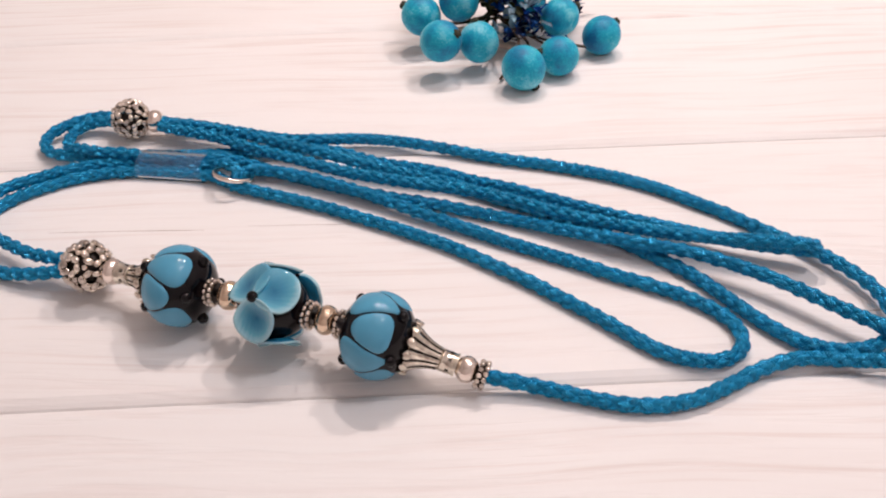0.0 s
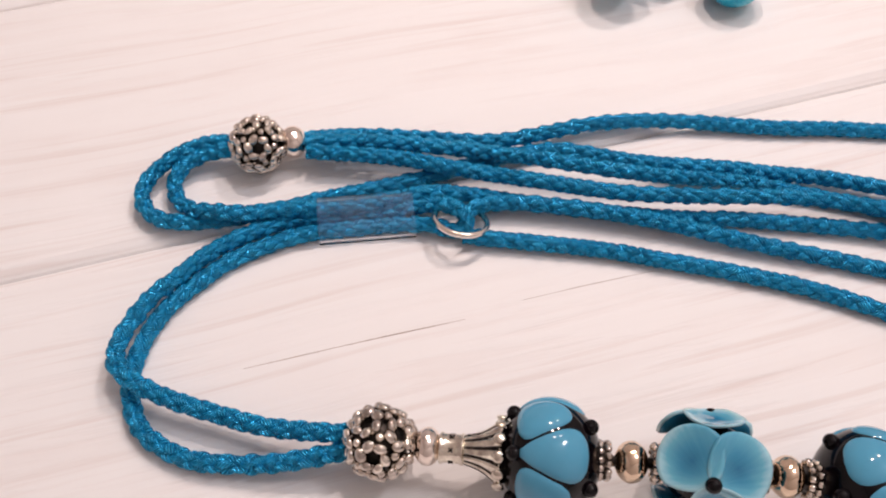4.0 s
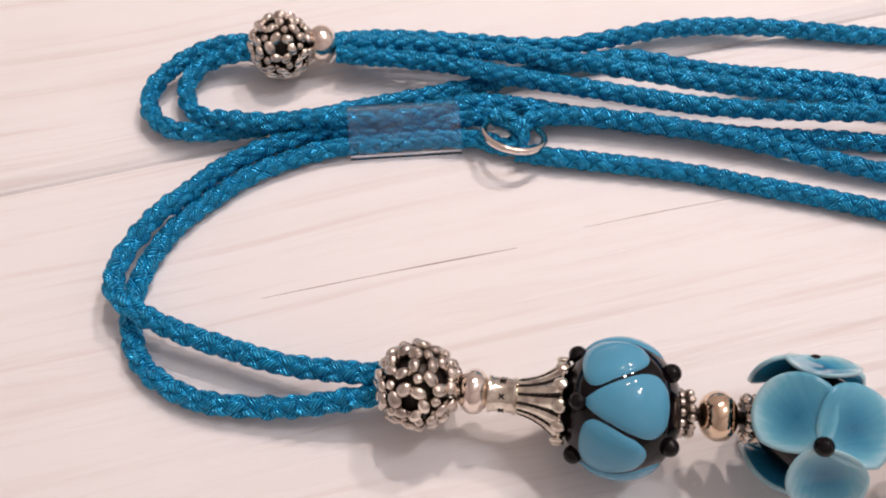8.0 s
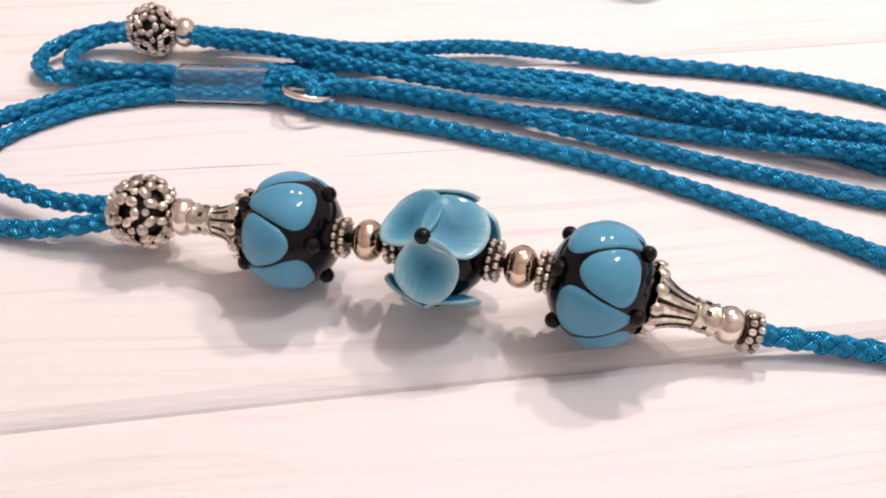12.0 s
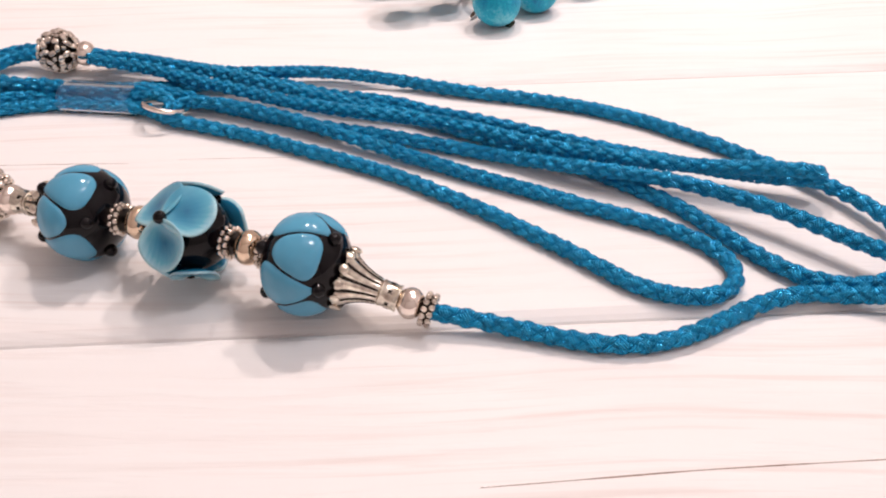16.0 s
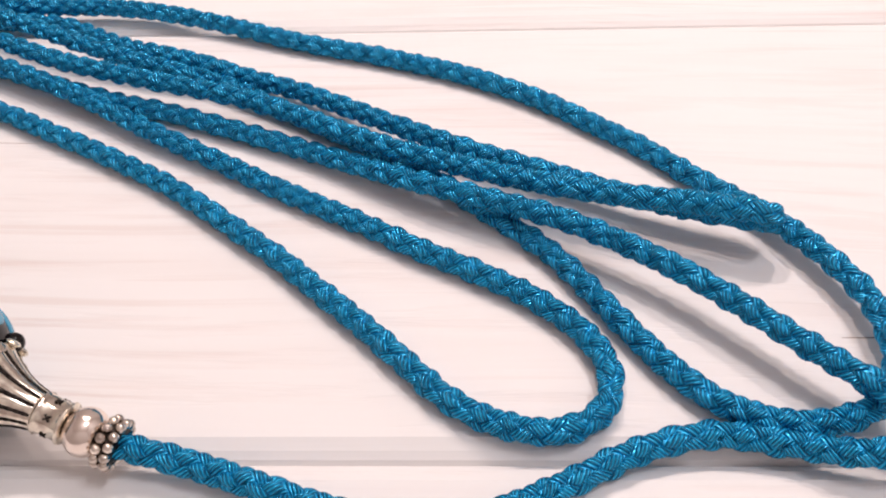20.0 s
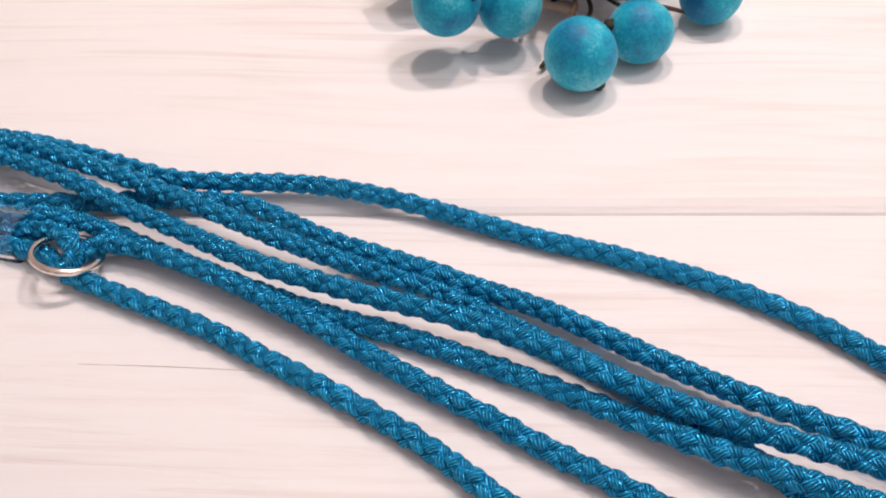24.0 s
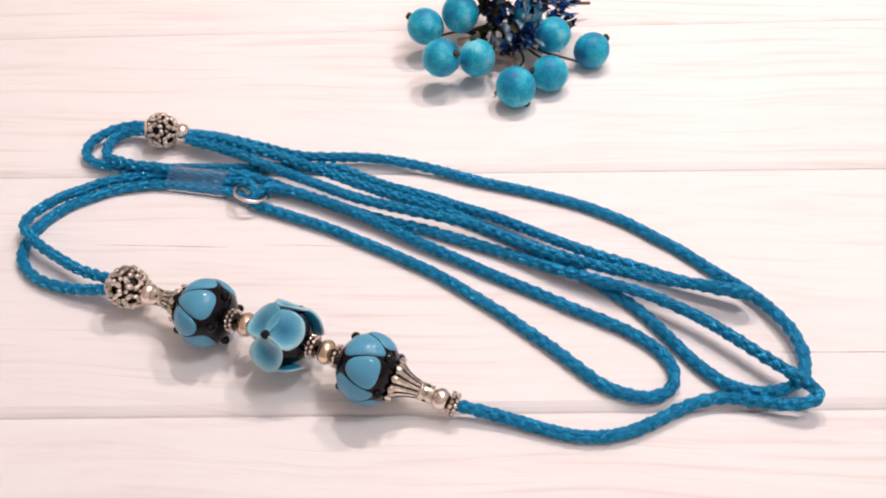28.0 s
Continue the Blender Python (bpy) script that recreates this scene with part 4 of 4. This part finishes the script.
TUFT_MID = plain("royal_blue_tinsel", (0.03, 0.17, 0.55), 0.25, 0.2, 0.4, 400)
for middle, wide, deep, count in (((2.45, 9.35, 1.35), 0.95, 0.95, 170), ((3.65, 10.6, 1.35), 0.75, 0.8, 60)):
    for k in range(count):
        mat = (TUFT_LIGHT, TUFT_LIGHT, TUFT_MID, TUFT_MID, TUFT_DARK, TUFT_DARK, TUFT_DARK)[int(dice.random() * 7)]
        turn, far = dice.uniform(0, 2 * math.pi), dice.random() ** 0.6
        start = Vector(middle) + Vector((wide * far * math.cos(turn), deep * far * math.sin(turn), dice.uniform(-0.75, 0.55)))
        blade(mat, "tinsel_petal", dice.uniform(0.35, 0.8), dice.uniform(0.10, 0.19), dice.uniform(0.0, 1.4), turn + dice.uniform(-1.2, 1.2), start)
# olive leaves round the stems, and the taller ones behind that throw the ragged shadow
for k in range(28):
    start = Vector((1.5, 10.2, 1.3)) + Vector((dice.uniform(-0.7, 0.7), dice.uniform(-1.0, 1.1), dice.uniform(-0.6, 0.6)))
    blade(LEAF, "leaf", dice.uniform(0.7, 1.6), dice.uniform(0.10, 0.20), dice.uniform(0.1, 1.1), dice.uniform(0, 2 * math.pi), start)
for x, y, z in ((0.2, 10.9, 3.1), (1.3, 10.7, 3.6), (2.3, 10.9, 3.2)):
    wire([HUB, HUB.lerp(Vector((x, y, z)), 0.5) + Vector((0, 0.25, 0)), (x, y, z)], 0.05, STEM)
    for k in range(18):
        start = HUB.lerp(Vector((x, y, z)), dice.uniform(0.6, 1.0)) + Vector((0, dice.uniform(0.1, 0.5), 0))
        blade(LEAF, "leaf", dice.uniform(1.0, 1.9), dice.uniform(0.16, 0.30), dice.uniform(0.0, 0.9), dice.uniform(0, 2 * math.pi), start)

# ------------------------------------------------------------------ cracks in the paint
CRACK = plain("bare_wood_crack", (0.32, 0.24, 0.20), 0.9, 0, 0.3, 500)


def crack(points, width):
    """A fine tapering split along the grain."""
    line, s = smooth_line(points, 0.25)
    bm = bmesh.new()
    rows = []
    for c, q in zip(line, s / s[-1]):
        w = width * (0.15 + 0.85 * math.sin(math.pi * (0.04 + 0.92 * q)) ** 0.6) * (0.7 + 0.6 * noise.noise((c[0] * 1.3, c[1], 3)))
        rows.append([bm.verts.new((c[0] * CM, (c[1] + k * w) * CM, z * CM)) for k, z in ((-1, -0.01), (-0.5, 0.0025), (0.5, 0.0025), (1, -0.01))])
    for ra, rb in zip(rows, rows[1:]):
        for k in range(3):
            bm.faces.new((ra[k], rb[k], rb[k + 1], ra[k + 1]))
    bmesh.ops.recalc_face_normals(bm, faces=bm.faces[:])
    part("crack", bm, CRACK, table).location = (0, 0, -FL)


crack([(-10.6, -0.28, 0), (-8.5, -0.29, 0), (-6.5, -0.33, 0)], 0.019)
crack([(-5.35, -0.21, 0), (-4.0, -0.21, 0), (-2.7, -0.24, 0)], 0.013)
crack([(1.3, -9.46, 0), (2.84, -9.34, 0), (4.53, -9.21, 0), (6.21, -9.12, 0), (8.45, -9.02, 0)], 0.03)
crack([(9.1, -3.93, 0), (10.2, -3.90, 0), (12.4, -3.85, 0), (15.0, -3.80, 0)], 0.03)
